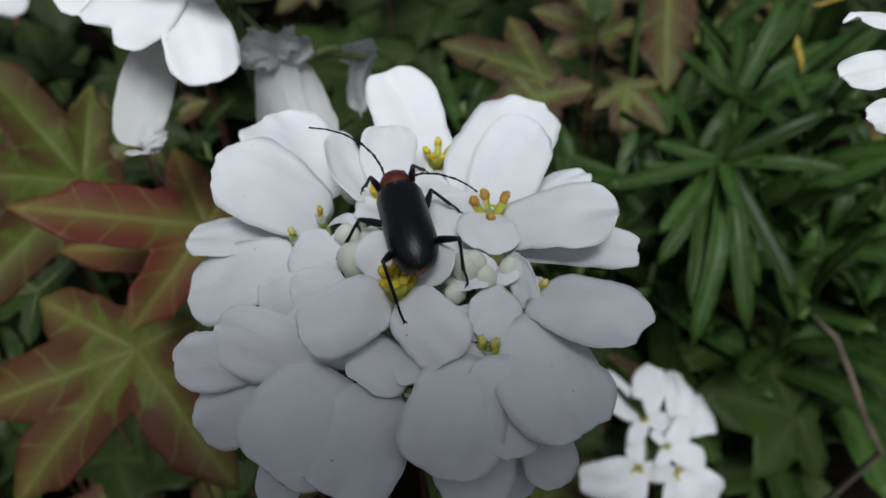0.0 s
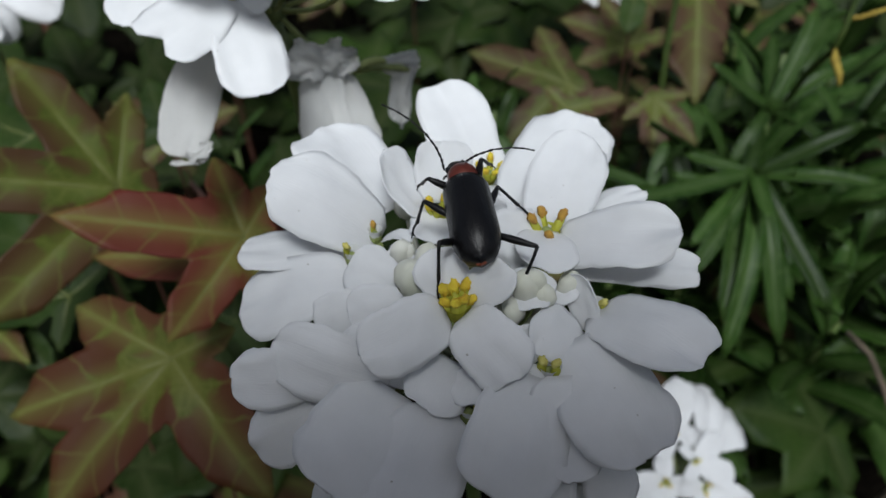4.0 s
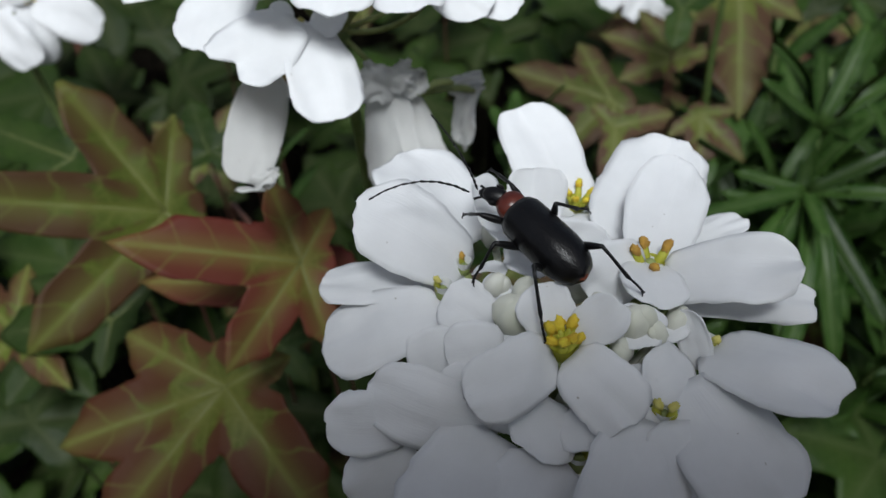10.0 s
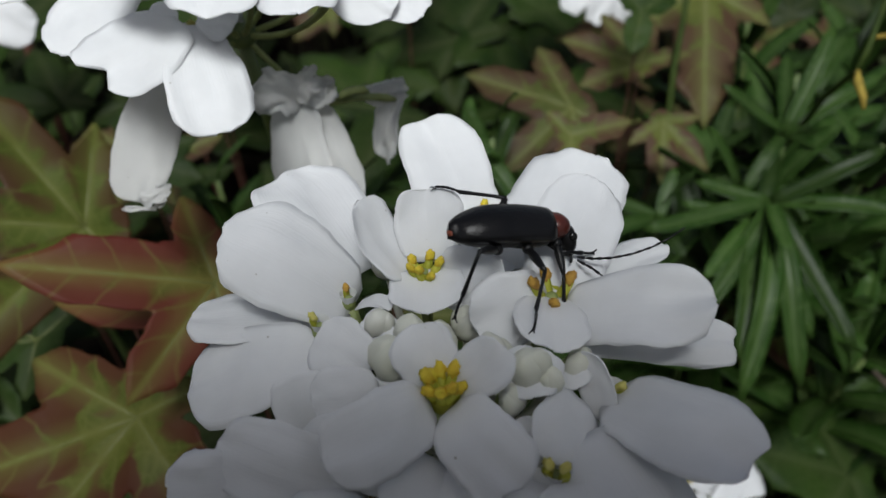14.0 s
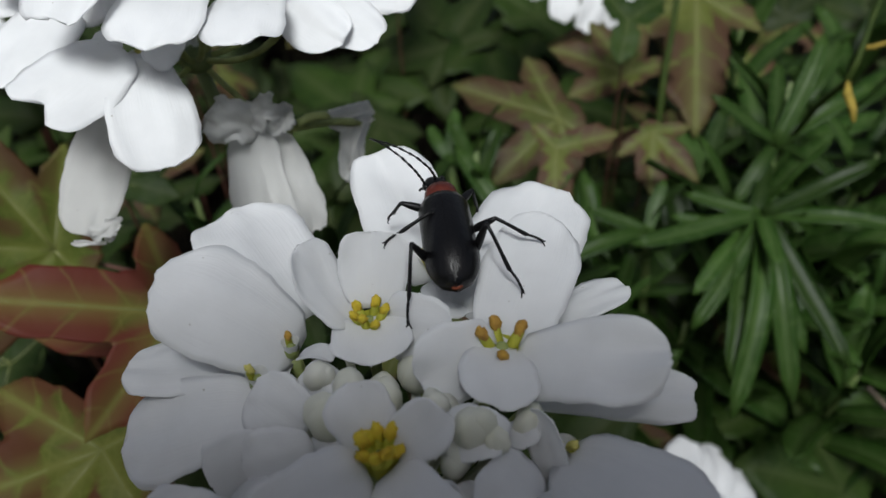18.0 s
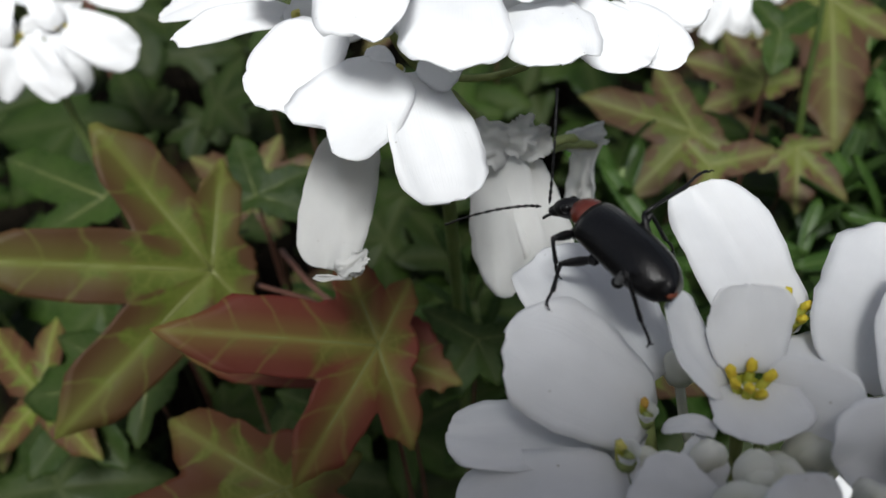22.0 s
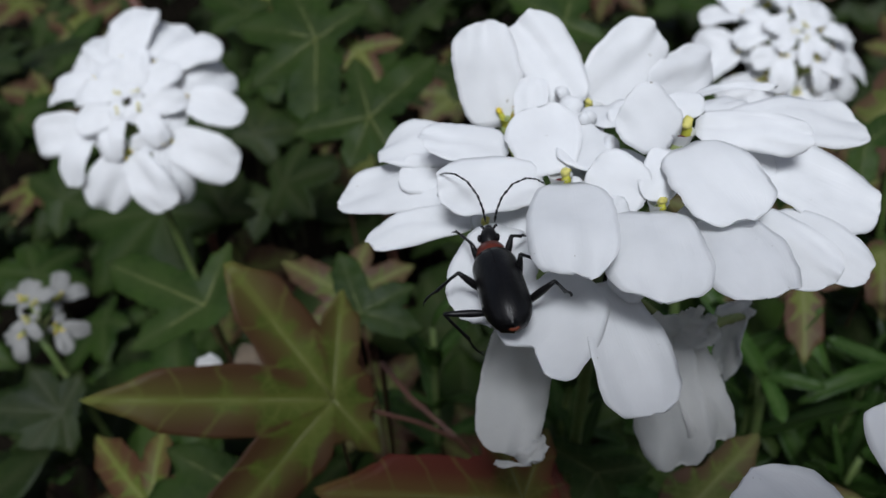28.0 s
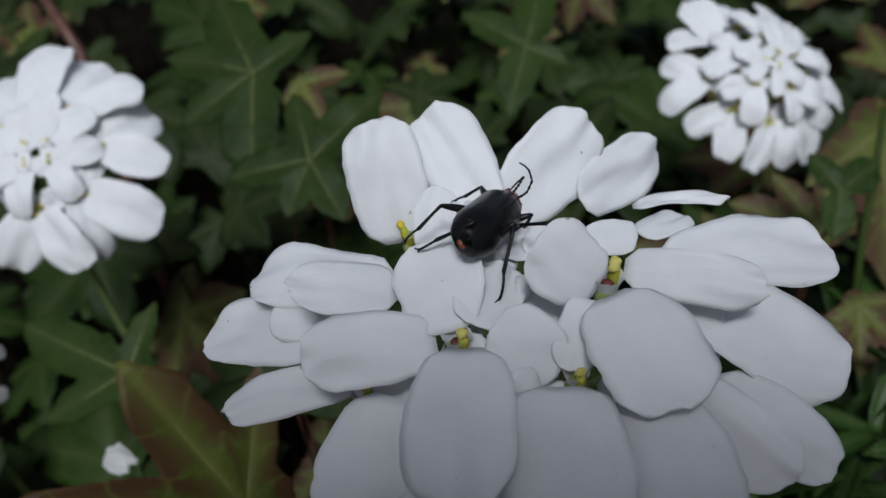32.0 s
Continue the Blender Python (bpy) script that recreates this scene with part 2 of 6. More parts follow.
# ---- mesh helpers ----
def part(name, bm, material, parent=None, label="", at_pose=None):
    me = bpy.data.meshes.new(name)
    bm.to_mesh(me)
    bm.free()
    for p in me.polygons:
        p.use_smooth = True
    me.materials.append(material)
    ob = new(name, me)
    if parent:
        ob.parent = parent
    if at_pose:
        ob.matrix_basis = at_pose
    if label:
        ob["label"] = label
    return ob


def thing(name, at, label, category, group="", kind=""):
    e = new(name)
    e.empty_display_size = 0.005
    e.matrix_basis = pose(*[c * CM for c in at])
    return tagged(e, label, category, group, kind)


def sheet(bm, grid, thick, layers=None):
    """A closed thin sheet from a grid of points (rows along, columns across), thick centimetres deep; layers: a UV for each point."""
    n, k = len(grid), len(grid[0])
    P = np.array([[tuple(p) for p in row] for row in grid])
    du, dv = np.gradient(P, axis=0), np.gradient(P, axis=1)
    N = np.cross(du, dv)
    N /= np.linalg.norm(N, axis=2, keepdims=True) + 1e-12
    top = [[bm.verts.new(P[i, j] * CM) for j in range(k)] for i in range(n)]
    low = [[bm.verts.new((P[i, j] - N[i, j] * thick) * CM) for j in range(k)] for i in range(n)]
    uv = bm.loops.layers.uv.verify()

    def quad(pts, ids):
        f = bm.faces.new(pts)
        for l, (i, j) in zip(f.loops, ids):
            l[uv].uv = (j / (k - 1), i / (n - 1))

    for i in range(n - 1):
        for j in range(k - 1):
            ids = [(i, j), (i + 1, j), (i + 1, j + 1), (i, j + 1)]
            quad([top[a][c] for a, c in ids], ids)
            quad([low[a][c] for a, c in ids[::-1]], ids[::-1])
    ring = [(i, 0) for i in range(n)] + [(n - 1, j) for j in range(1, k)] + [(i, k - 1) for i in range(n - 2, -1, -1)] + [(0, j) for j in range(k - 2, 0, -1)]
    for a, b in zip(ring, ring[1:] + ring[:1]):
        quad([top[b[0]][b[1]], top[a[0]][a[1]], low[a[0]][a[1]], low[b[0]][b[1]]], [b, a, a, b])


def tube(bm, pts, radii, sides=8, caps=True):
    """A round tube through points, with a radius at each, in centimetres."""
    pts = [Vector(p) for p in pts]
    rings, ref = [], Vector((0.31, 0.2, 0.93))
    for i, p in enumerate(pts):
        d = (pts[min(i + 1, len(pts) - 1)] - pts[max(i - 1, 0)]).normalized()
        a = d.cross(ref)
        a = (a if a.length > 0.05 else d.cross(Vector((1, 0, 0)))).normalized()
        b = d.cross(a)
        ref = a.cross(d)
        rings.append([bm.verts.new((p + (a * math.cos(q) + b * math.sin(q)) * radii[i]) * CM) for q in [2 * math.pi * s / sides for s in range(sides)]])
    for r0, r1 in zip(rings, rings[1:]):
        for s in range(sides):
            bm.faces.new((r0[s], r0[(s + 1) % sides], r1[(s + 1) % sides], r1[s]))
    if caps:
        for r, sgn in ((rings[0], -1), (rings[-1], 1)):
            bm.faces.new(r if sgn > 0 else r[::-1])


def arc(a, b, lift, n=8):
    a, b, lift = Vector(a), Vector(b), Vector(lift)
    return [a.lerp(b, i / n) + lift * (4 * i / n * (1 - i / n)) for i in range(n + 1)]


def blob(bm, at, size, turn=None, rough=0.0, seg=12, rings=8):
    """An ellipsoid with an uneven skin."""
    turn = turn or Matrix.Identity(3)
    rows = []
    for i in range(1, rings):
        th = math.pi * i / rings
        row = []
        for j in range(seg):
            ph = 2 * math.pi * j / seg
            d = Vector((math.sin(th) * math.cos(ph), math.sin(th) * math.sin(ph), math.cos(th)))
            k = 1 + rough * noise.noise(d * 2.3 + Vector(at) * 7)
            row.append(bm.verts.new((Vector(at) + turn @ Vector((d.x * size[0] * k, d.y * size[1] * k, d.z * size[2] * k))) * CM))
        rows.append(row)
    a = bm.verts.new((Vector(at) + turn @ Vector((0, 0, size[2]))) * CM)
    b = bm.verts.new((Vector(at) - turn @ Vector((0, 0, size[2]))) * CM)
    for j in range(seg):
        q = (j + 1) % seg
        bm.faces.new((a, rows[0][j], rows[0][q]))
        bm.faces.new((b, rows[-1][q], rows[-1][j]))
        for r0, r1 in zip(rows, rows[1:]):
            bm.faces.new((r0[j], r1[j], r1[q], r0[q]))


# ---- flower heads ----
PETALS = [0]


def petal(parent, base, tip, width, face=(0, 0, 1), bow=0.12, cup=-0.12, droop=0.0, notch=0.0, claw=0.62, skew=0.0, blunt=2.7, wave=1.0, material=None, name="petal"):
    """One petal from base to tip, width across, its upper side turned to face. bow: arch of the midline; cup: rise of the edges;
    droop: how far the end bends back; notch: dent in the end; claw: breadth at the base; blunt: squareness of the end."""
    PETALS[0] += 1
    k = PETALS[0]
    o = Vector([c / CM for c in parent_origin(parent)])
    a, b = Vector(base) - o, Vector(tip) - o
    d = b - a
    L = d.length
    d.normalize()
    f = Vector(face)
    n = (f - d * f.dot(d)).normalized()
    s = d.cross(n)
    half = width / 2
    claw = min(0.92, claw + 0.14)
    grid, NU, NV = [], 21, 13
    for i in range(NU):
        u = i / (NU - 1)
        u = 1 - (1 - u) ** 1.8
        rise = min(1.0, u / 0.62)
        w = claw + (1 - claw) * math.sin(rise * math.pi / 2) ** 1.25
        if u > 0.62:
            w *= max(0.0, 1 - ((u - 0.62) / 0.38) ** blunt) ** (1 / blunt)
        w = max(w * min(1.0, (u + 0.03) / 0.14) ** 0.5, 0.05)
        row = []
        for j in range(NV):
            v = -1 + 2 * j / (NV - 1)
            q = v * w
            e = 1 + wave * (0.12 * noise.noise(Vector((k * 3.7, u * 2.2, math.copysign(2.0, v)))) + 0.055 * noise.noise(Vector((k * 1.3, u * 8.0, math.copysign(5.0, v)))) + 0.03 * noise.noise(Vector((k * 2.3, u * 19.0, math.copysign(9.0, v)))))
            end = 0.05 * wave * L * u * u * (noise.noise(Vector((k * 2.1, q * 1.7, 7.0))) + 0.45 * noise.noise(Vector((k * 1.9, q * 5.0, 3.0)))) - notch * L * max(0.0, 1 - abs(q) * 2.2) * max(0.0, (u - 0.7) / 0.3)
            h = bow * L * 4 * u * (1 - u) * 0.6 - droop * L * max(0.0, u - 0.45) ** 2 * 2.2 + cup * 0.7 * half * (q * q) * (0.35 + 0.65 * u)
            h += wave * 0.07 * L * noise.noise(Vector((u * 2.1, q * 1.6, k * 5.3))) * (0.3 + u)
            h += wave * 0.022 * L * noise.noise(Vector((u * 3.5, q * 4.5, k * 2.9))) * u
            h += wave * 0.10 * half * abs(v) ** 5 * noise.noise(Vector((u * 3.1, math.copysign(1.7, v), k * 4.1))) * (0.2 + u)
            h -= 0.035 * half * math.exp(-(q / 0.16) ** 2) * (1 - 0.6 * u)
            row.append(a + d * (u * L + end - 0.02 * L * q * q * u) + s * (v * w * half * e + skew * L * u * u) + n * h)
        grid.append(row)
    bm = bmesh.new()
    sheet(bm, grid, 0.008)
    return part(name, bm, material or WHITE, parent)


ORIGINS = {}


def parent_origin(ob):
    return ORIGINS.get(ob.name, (0, 0, 0))


def flower_head(at, label, foot, group="white flower heads"):
    """A head of florets on a stem that reaches down to foot; at: the point under the head where the stalks part."""
    e = thing("flower", at, label, "flower", group)
    ORIGINS[e.name] = tuple(c * CM for c in at)
    bm = bmesh.new()
    a, b = Vector((0, 0, 0)), Vector(foot) - Vector(at)
    pts = arc(b, a, (0.2, -0.3, 0.0), 12)
    tube(bm, pts, [0.10 - 0.03 * i / 12 for i in range(13)], 10)
    blob(bm, (0, 0, 0), (0.16, 0.16, 0.14))
    part("stem", bm, STEM, e)
    return e


def floret(head, at, up=(0, 0, 1), anthers=6, size=1.0, material=None, core=None, spread=1.0):
    """The green heart of one floret with its stalk, pistil and stamens; petals are added to it."""
    o = Vector([c / CM for c in parent_origin(head)])
    c = Vector(at) - o
    up = Vector(up).normalized()
    rot = up.to_track_quat("Z", "Y").to_matrix()
    bm = bmesh.new()
    c0 = c - up * 0.12 * size
    root = Vector((0, 0, 0))
    tube(bm, arc(root, c0 - up * 0.05, up * -0.12 + Vector((c.x, c.y, 0)) * 0.10, 8), [0.03] * 6 + [0.033, 0.04, 0.055], 8)
    blob(bm, c0, (0.07 * size, 0.07 * size, 0.085 * size), rot, 0.2)
    f = part("floret", bm, CALYX, head)
    ORIGINS[f.name] = parent_origin(head)
    bm = bmesh.new()
    sunk = up * (0.07 if anthers < 3 else 0.02) * size
    tube(bm, [c0, c - up * 0.02 - sunk, c + up * 0.02 * size - sunk], [0.05 * size, 0.05 * size, 0.03 * size], 8)
    blob(bm, c + up * 0.025 * size - sunk, (0.034 * size, 0.034 * size, 0.02 * size), rot)
    part("pistil", bm, core or CALYX, f)
    bm = bmesh.new()
    tube(bm, [c0, c - up * 0.06, c - up * 0.01, c + up * 0.012], [0.05 * size, 0.06 * size, 0.075 * size, 0.085 * size], 12, False)
    part("corolla_tube", bm, FILAMENT if anthers > 2 else WHITE, f)
    for i in range(anthers):
        q = 2 * math.pi * (i + 0.3 * math.sin(at[0] * 9 + i)) / max(anthers, 1) + at[1] * 5
        out = rot @ Vector((math.cos(q), math.sin(q), 0))
        tip = c + out * (0.10 if anthers > 2 else 0.05) * size * spread + up * ((0.065 if anthers > 2 else 0.03) + 0.03 * math.sin(i * 2.4)) * size
        bm = bmesh.new()
        tube(bm, [c0 + out * 0.03, c + out * 0.06 * spread * size, tip], [0.034 * size, 0.031 * size, 0.024 * size], 8)
        part("filament", bm, FILAMENT, f)
        r = (up * 0.8 + out * 0.6).to_track_quat("Z", "Y").to_matrix()
        bm = bmesh.new()
        blob(bm, tip + up * 0.012 * size, (0.032 * size, 0.027 * size, 0.042 * size) if anthers > 2 else (0.034 * size, 0.03 * size, 0.044 * size), r, 0.5, 10, 8)
        part("anther", bm, material or (ANTHER if anthers > 2 else ANTHER_PALE), f)
    return f


def buds(head, spots):
    o = Vector([c / CM for c in parent_origin(head)])
    for i, (x, y, z, r, kind) in enumerate(spots):
        c = Vector((x, y, z)) - o
        bm = bmesh.new()
        tube(bm, arc(Vector((0, 0, 0)), c - Vector((0, 0, r)), (c.x * 0.1, c.y * 0.1, -0.1), 6), [0.03] * 7, 6)
        tilt = Euler((0.3 * math.sin(i * 2.2), 0.3 * math.cos(i * 1.7), i)).to_matrix()
        r *= 0.9 if kind else 0.38
        for fold in range(2 + i % 2):
            q = i + fold * 2.4
            size = r * (1.0 - 0.16 * fold) * (0.8 if kind == 2 else 1.0)
            blob(bm, c + tilt @ Vector((math.cos(q), math.sin(q), 0.2 * fold)) * r * 0.22, (size * 0.86, size * 0.72, size * 1.06), tilt @ Euler((0.2 * math.sin(q), 0.2 * math.cos(q), q)).to_matrix(), 0.10, 18, 12)
        part("bud", bm, (CALYX, BUD, WHITE)[kind], head)


# ---- leaves ----
def lobe_edge(angle, length, width, n=60):
    """How far a pointed lobe reaches at an angle off its midrib."""
    s = np.linspace(0.02, 1, n)
    w = width / 2 * np.sin(np.pi * s ** 0.85) ** 0.85 * (1 + 0.24 * np.maximum(0, np.sin(s * 12.5 - 1.2)) ** 2 * (s < 0.9))
    w = np.maximum(w, 0.0)
    th, r = np.arctan2(w, s * 1.0), np.hypot(w, s)
    out = 0.0
    for t, q in zip(th, r):
        if t >= abs(angle):
            out = max(out, q)
    return out * length


LEAF_GROUP = "lobed leaves"


def lobed_leaf(at, face, ahead, lobes, material, label, droop=0.08, fold=0.26, foot=None, thick=0.02, ribs=True, stalk=None, fine=(150, 12), web=0.2, stalk_material=None):
    """A palmate leaf. at: where its ribs meet; lobes: (angle from ahead, length, breadth against length) each."""
    seed = sum(at) * 3.1
    e = thing("lobed_leaf", at, label, "leaf", LEAF_GROUP)
    z = Vector(face).normalized()
    x = Vector(ahead)
    x = (x - z * x.dot(z)).normalized()
    y = z.cross(x)
    big = max(l for _, l, _ in lobes)
    axes = [(math.radians(a), l) for a, l, _ in lobes]

    def height(px, py):
        r = math.hypot(px, py)
        near, far = 9.0, 0.0
        for a, l in axes:
            c, s = math.cos(a), math.sin(a)
            along = px * c + py * s
            if along > 0:
                off = abs(py * c - px * s) + max(0.0, along - l)
                if off < near:
                    near, far = off, along
        near = min(near, r)
        h = fold * near / (1 + near / (0.25 * big)) - droop * r * r / big
        h += 0.05 * big * noise.noise(Vector((px * 1.1 / big, py * 1.1 / big, seed)))
        h += 0.02 * big * noise.noise(Vector((px * 5 / big, py * 5 / big, seed)))
        return h, near, far

    NT, NR = fine
    top, side, rim, way, fc = [], [], [], [], []
    for i in range(NT):
        th = 2 * math.pi * i / NT
        r = web * big
        for (a, l), (_, _, w) in zip(axes, lobes):
            d = (th - a + math.pi) % (2 * math.pi) - math.pi
            r = max(r, lobe_edge(d, l, w))
        r *= 1 + 0.09 * noise.noise(Vector((math.cos(th) * 5, math.sin(th) * 5, seed)))
        for j in range(NR):
            q = (j + 1) / NR
            px, py = r * q * math.cos(th), r * q * math.sin(th)
            h, near, far = height(px, py)
            top.append(x * px + y * py + z * h)
            side.append(near / big * 2.2 + (0.12 if j < 0 else 0.0))
            way.append(far / big)
            rim.append(q * (0.45 + 0.55 * r / big))
    h0 = height(0.001, 0.0)[0]
    top.append(z * h0)
    side.append(0.0)
    rim.append(0.0)
    way.append(0.0)
    n = len(top)
    for i in range(NT):
        k = (i + 1) % NT
        fc.append((n - 1, i * NR, k * NR))
        fc.append((n + n - 1, n + k * NR, n + i * NR))
        for j in range(NR - 1):
            a, b, c, d = i * NR + j, i * NR + j + 1, k * NR + j + 1, k * NR + j
            fc.append((a, b, c, d))
            fc.append((n + d, n + c, n + b, n + a))
        a, b = i * NR + NR - 1, k * NR + NR - 1
        fc.append((a, n + a, n + b, b))
    verts = [p * CM for p in top] + [(p - z * thick) * CM for p in top]
    me = bpy.data.meshes.new("blade")
    me.from_pydata([tuple(v) for v in verts], [], fc)
    for name, vals in (("side", side), ("rim", rim), ("way", way)):
        me.attributes.new(name, "FLOAT", "POINT").data.foreach_set("value", vals + vals)
    for p in me.polygons:
        p.use_smooth = True
    me.materials.append(material)
    new("blade", me).parent = e

    def on(px, py, up=0.01):
        return x * px + y * py + z * (height(px, py)[0] + up)

    if ribs:
        for (a, l), (_, _, w) in zip(axes, lobes):
            bm = bmesh.new()
            c, s = math.cos(a), math.sin(a)
            tube(bm, [on(l * q * c, l * q * s, -0.004) for q in (0, .15, .3, .45, .6, .75, .9)], [0.013 * big / 2.2 * (1.15 - q) for q in (0, .15, .3, .45, .6, .75, .9)], 6)
            part("rib", bm, RIB, e)
    foot = Vector(foot) - Vector(at) if foot else Vector((0.6 * math.sin(seed), 1.2, 0.0)) - Vector((0, 0, at[2]))
    bm = bmesh.new()
    start = z * (h0 - 0.045)
    bend = Vector(stalk) if stalk else Vector((0, 0.45, -0.5))
    tube(bm, arc(foot, start, bend, 12), [0.045 - 0.022 * i / 12 for i in range(13)], 8)
    part("leaf_stalk", bm, stalk_material or RED_STEM, e)
    return e


RIB = plain_material("leaf_rib", (0.10, 0.115, 0.03), (0.14, 0.15, 0.042), 300, 0.5)
FIVE = [(0, 1.0, 0.5), (56, 0.8, 0.5), (-56, 0.8, 0.5), (115, 0.55, 0.55), (-115, 0.55, 0.55)]


def random_leaf(at, size, material, label, face=None, turn=None):
    rnd = random.Random(int(at[0] * 977 + at[1] * 131 + at[2] * 37))
    face = face or (rnd.uniform(-0.5, 0.5), rnd.uniform(-0.9, 0.0), 1.0)
    q = rnd.uniform(0, 360) if turn is None else turn
    ahead = (math.cos(math.radians(q)), math.sin(math.radians(q)), -0.2)
    lobes = [(a + rnd.uniform(-9, 9), l * size * rnd.uniform(0.85, 1.1), w * rnd.uniform(0.9, 1.2)) for a, l, w in FIVE]
    return lobed_leaf(at, face, ahead, lobes, material, label, droop=rnd.uniform(0.05, 0.25), ribs=False, fine=(84, 5), stalk_material=SHADED_STEM)


BLADES = []


def narrow_leaf_meshes():
    """Six narrow leaves of unlike bend, along +x, one centimetre long."""
    for k in range(6):
        grid = []
        for i in range(9):
            u = i / 8
            w = 0.078 * (0.45 + 0.9 * math.sin(math.pi * min(1, u * 0.78 + 0.1))) * (1 if u < 0.85 else max(0.12, 1 - ((u - 0.85) / 0.15) ** 2))
            row = []
            for j in range(5):
                v = -1 + j / 2
                h = (0.10 + 0.05 * k) * (u * 0.9 - u * u * (0.6 + 0.14 * k)) + 0.03 * abs(v) + 0.008 * math.sin(u * 9 + k)
                row.append(Vector((u, v * w + 0.05 * math.sin(u * 2.4 + k * 1.9) * u, h)))
            grid.append(row)
        bm = bmesh.new()
        sheet(bm, grid, 0.012)
        me = bpy.data.meshes.new("narrow_leaf")
        bm.to_mesh(me)
        bm.free()
        n = len(me.vertices)
        vals = [abs(-1 + ((i % 45) % 5) / 2) * 0.6 + 0.03 for i in range(n)]
        me.attributes.new("side", "FLOAT", "POINT").data.foreach_set("value", vals)
        me.attributes.new("rim", "FLOAT", "POINT").data.foreach_set("value", [((i % 45) // 5) / 8 for i in range(n)])
        for p in me.polygons:
            p.use_smooth = True
        me.materials.append(BLADE)
        BLADES.append(me)


def leafy_shoot(top, foot, count, size, seed, spread=1.0):
    """A stem set all round with narrow leaves, crowded towards its top."""
    rnd = random.Random(seed)
    e = thing("leafy_shoot", foot, "dark green leafy shoot with narrow strap-like leaves", "plant", "leafy shoots")
    a, b = Vector((0, 0, 0)), Vector(top) - Vector(foot)
    pts = arc(a, b, (rnd.uniform(-0.5, 0.5), rnd.uniform(-0.5, 0.5), 0), 10)
    bm = bmesh.new()
    tube(bm, pts, [0.10 - 0.05 * i / 10 for i in range(11)], 8)
    part("stem", bm, STEM, e)
    for i in range(count):
        u = 1 - 0.55 * (i / count) ** 1.2
        p = pts[min(10, int(u * 10))]
        q = i * 2.399 + rnd.uniform(-0.3, 0.3)
        lift = 62 - 75 * (i / count) * spread + rnd.uniform(-12, 12)
        s = size * rnd.uniform(0.75, 1.15) * (0.55 + 0.45 * min(1, i / (count * 0.35)))
        ob = new("narrow_leaf", BLADES[rnd.randrange(6)])
        ob.parent = e
        ob.matrix_basis = Matrix.Translation(p * CM) @ Euler((rnd.uniform(-0.3, 0.3), -math.radians(lift), q)).to_matrix().to_4x4() @ Matrix.Diagonal((s, s * rnd.uniform(0.85, 1.2), s, 1))
    return e


# ---- the nearer flower head ----
near_head = flower_head((-0.30, 4.75, 15.0), "white candytuft flower head, open, on green stem, with yellow stamens", (0.3, 6.5, 0.0))
f = floret(near_head, (-0.46, 5.07, 16.30))
petal(f, (-0.56, 5.06, 16.28), (-0.91, 5.29, 16.71), 0.43, face=(0.75, -0.35, 0.45), bow=-0.12, cup=0.35, skew=0.06)
petal(f, (-0.43, 5.16, 16.32), (-0.44, 5.42, 16.74), 0.46, face=(0, -0.9, 0.4), bow=-0.05, cup=0.25, blunt=4, claw=0.65)
petal(f, (-0.38, 5.07, 16.31), (0.05, 4.84, 16.35), 0.46, face=(0, -0.8, 0.6), bow=0, cup=0.15, claw=0.65)
petal(f, (-0.45, 5.08, 16.32), (-0.42, 4.75, 16.24), 0.51, face=(0, -0.8, 0.6), bow=0.02, cup=0.4, claw=0.75, notch=-0.05)
f = floret(near_head, (-0.05, 5.71, 16.24))
petal(f, (-0.09, 5.62, 16.15), (-0.49, 6.58, 16.64), 0.64, face=(0, -0.5, 0.9), bow=0.05, cup=0.05, claw=0.65)
petal(f, (-0.01, 5.60, 16.19), (0.15, 5.21, 16.21), 0.44, bow=0.08)
f = floret(near_head, (-0.98, 5.02, 16.15), material=ANTHER_BROWN, anthers=1, size=0.7)
petal(f, (-0.93, 5.22, 16.16), (-1.56, 6.00, 16.49), 0.78, bow=0.12, cup=-0.1, claw=0.55)
petal(f, (-0.94, 5.05, 16.04), (-1.77, 5.13, 16.59), 0.73, face=(-0.1, -0.35, 1), bow=0.14, cup=-0.2, claw=0.5)
petal(f, (-0.91, 4.92, 16.12), (-0.67, 4.82, 16.22), 0.15, bow=0.2, cup=0.4)
f = floret(near_head, (-1.13, 4.72, 16.18), anthers=1, size=0.8)
petal(f, (-1.21, 4.94, 15.98), (-2.10, 5.03, 15.90), 0.51, bow=0.1, claw=0.65)
petal(f, (-1.11, 4.57, 16.00), (-2.05, 4.60, 15.65), 0.64, face=(0, -0.35, 1), bow=0.14, cup=-0.1, claw=0.6)
petal(f, (-0.78, 4.37, 16.08), (-1.10, 4.55, 16.25), 0.42, face=(0, -0.8, 0.6), bow=0.1, cup=-0.05, claw=0.65)
petal(f, (-0.70, 4.16, 16.13), (-1.10, 4.13, 16.10), 0.38, face=(0, -0.8, 0.6), bow=0.1, claw=0.65)
f = floret(near_head, (-0.32, 4.08, 16.23), size=1.3, anthers=8, spread=0.7)
petal(f, (-0.36, 4.13, 16.25), (-0.49, 4.34, 16.51), 0.39, face=(0, -0.8, 0.6), bow=0, cup=0.25, claw=0.6)
petal(f, (-0.24, 4.09, 16.25), (0.04, 4.12, 16.55), 0.32, face=(-0.2, -0.6, 0.7), bow=0.05, cup=0.2, claw=0.6)
petal(f, (-0.27, 3.99, 16.21), (0.09, 3.55, 16.06), 0.49, face=(0, -0.8, 0.6), bow=0.15, cup=-0.1, droop=0.1)
petal(f, (-0.39, 4.01, 16.21), (-0.93, 3.59, 16.22), 0.48, face=(0, -0.8, 0.6), bow=0.15, cup=-0.1, droop=0.1, claw=0.6)
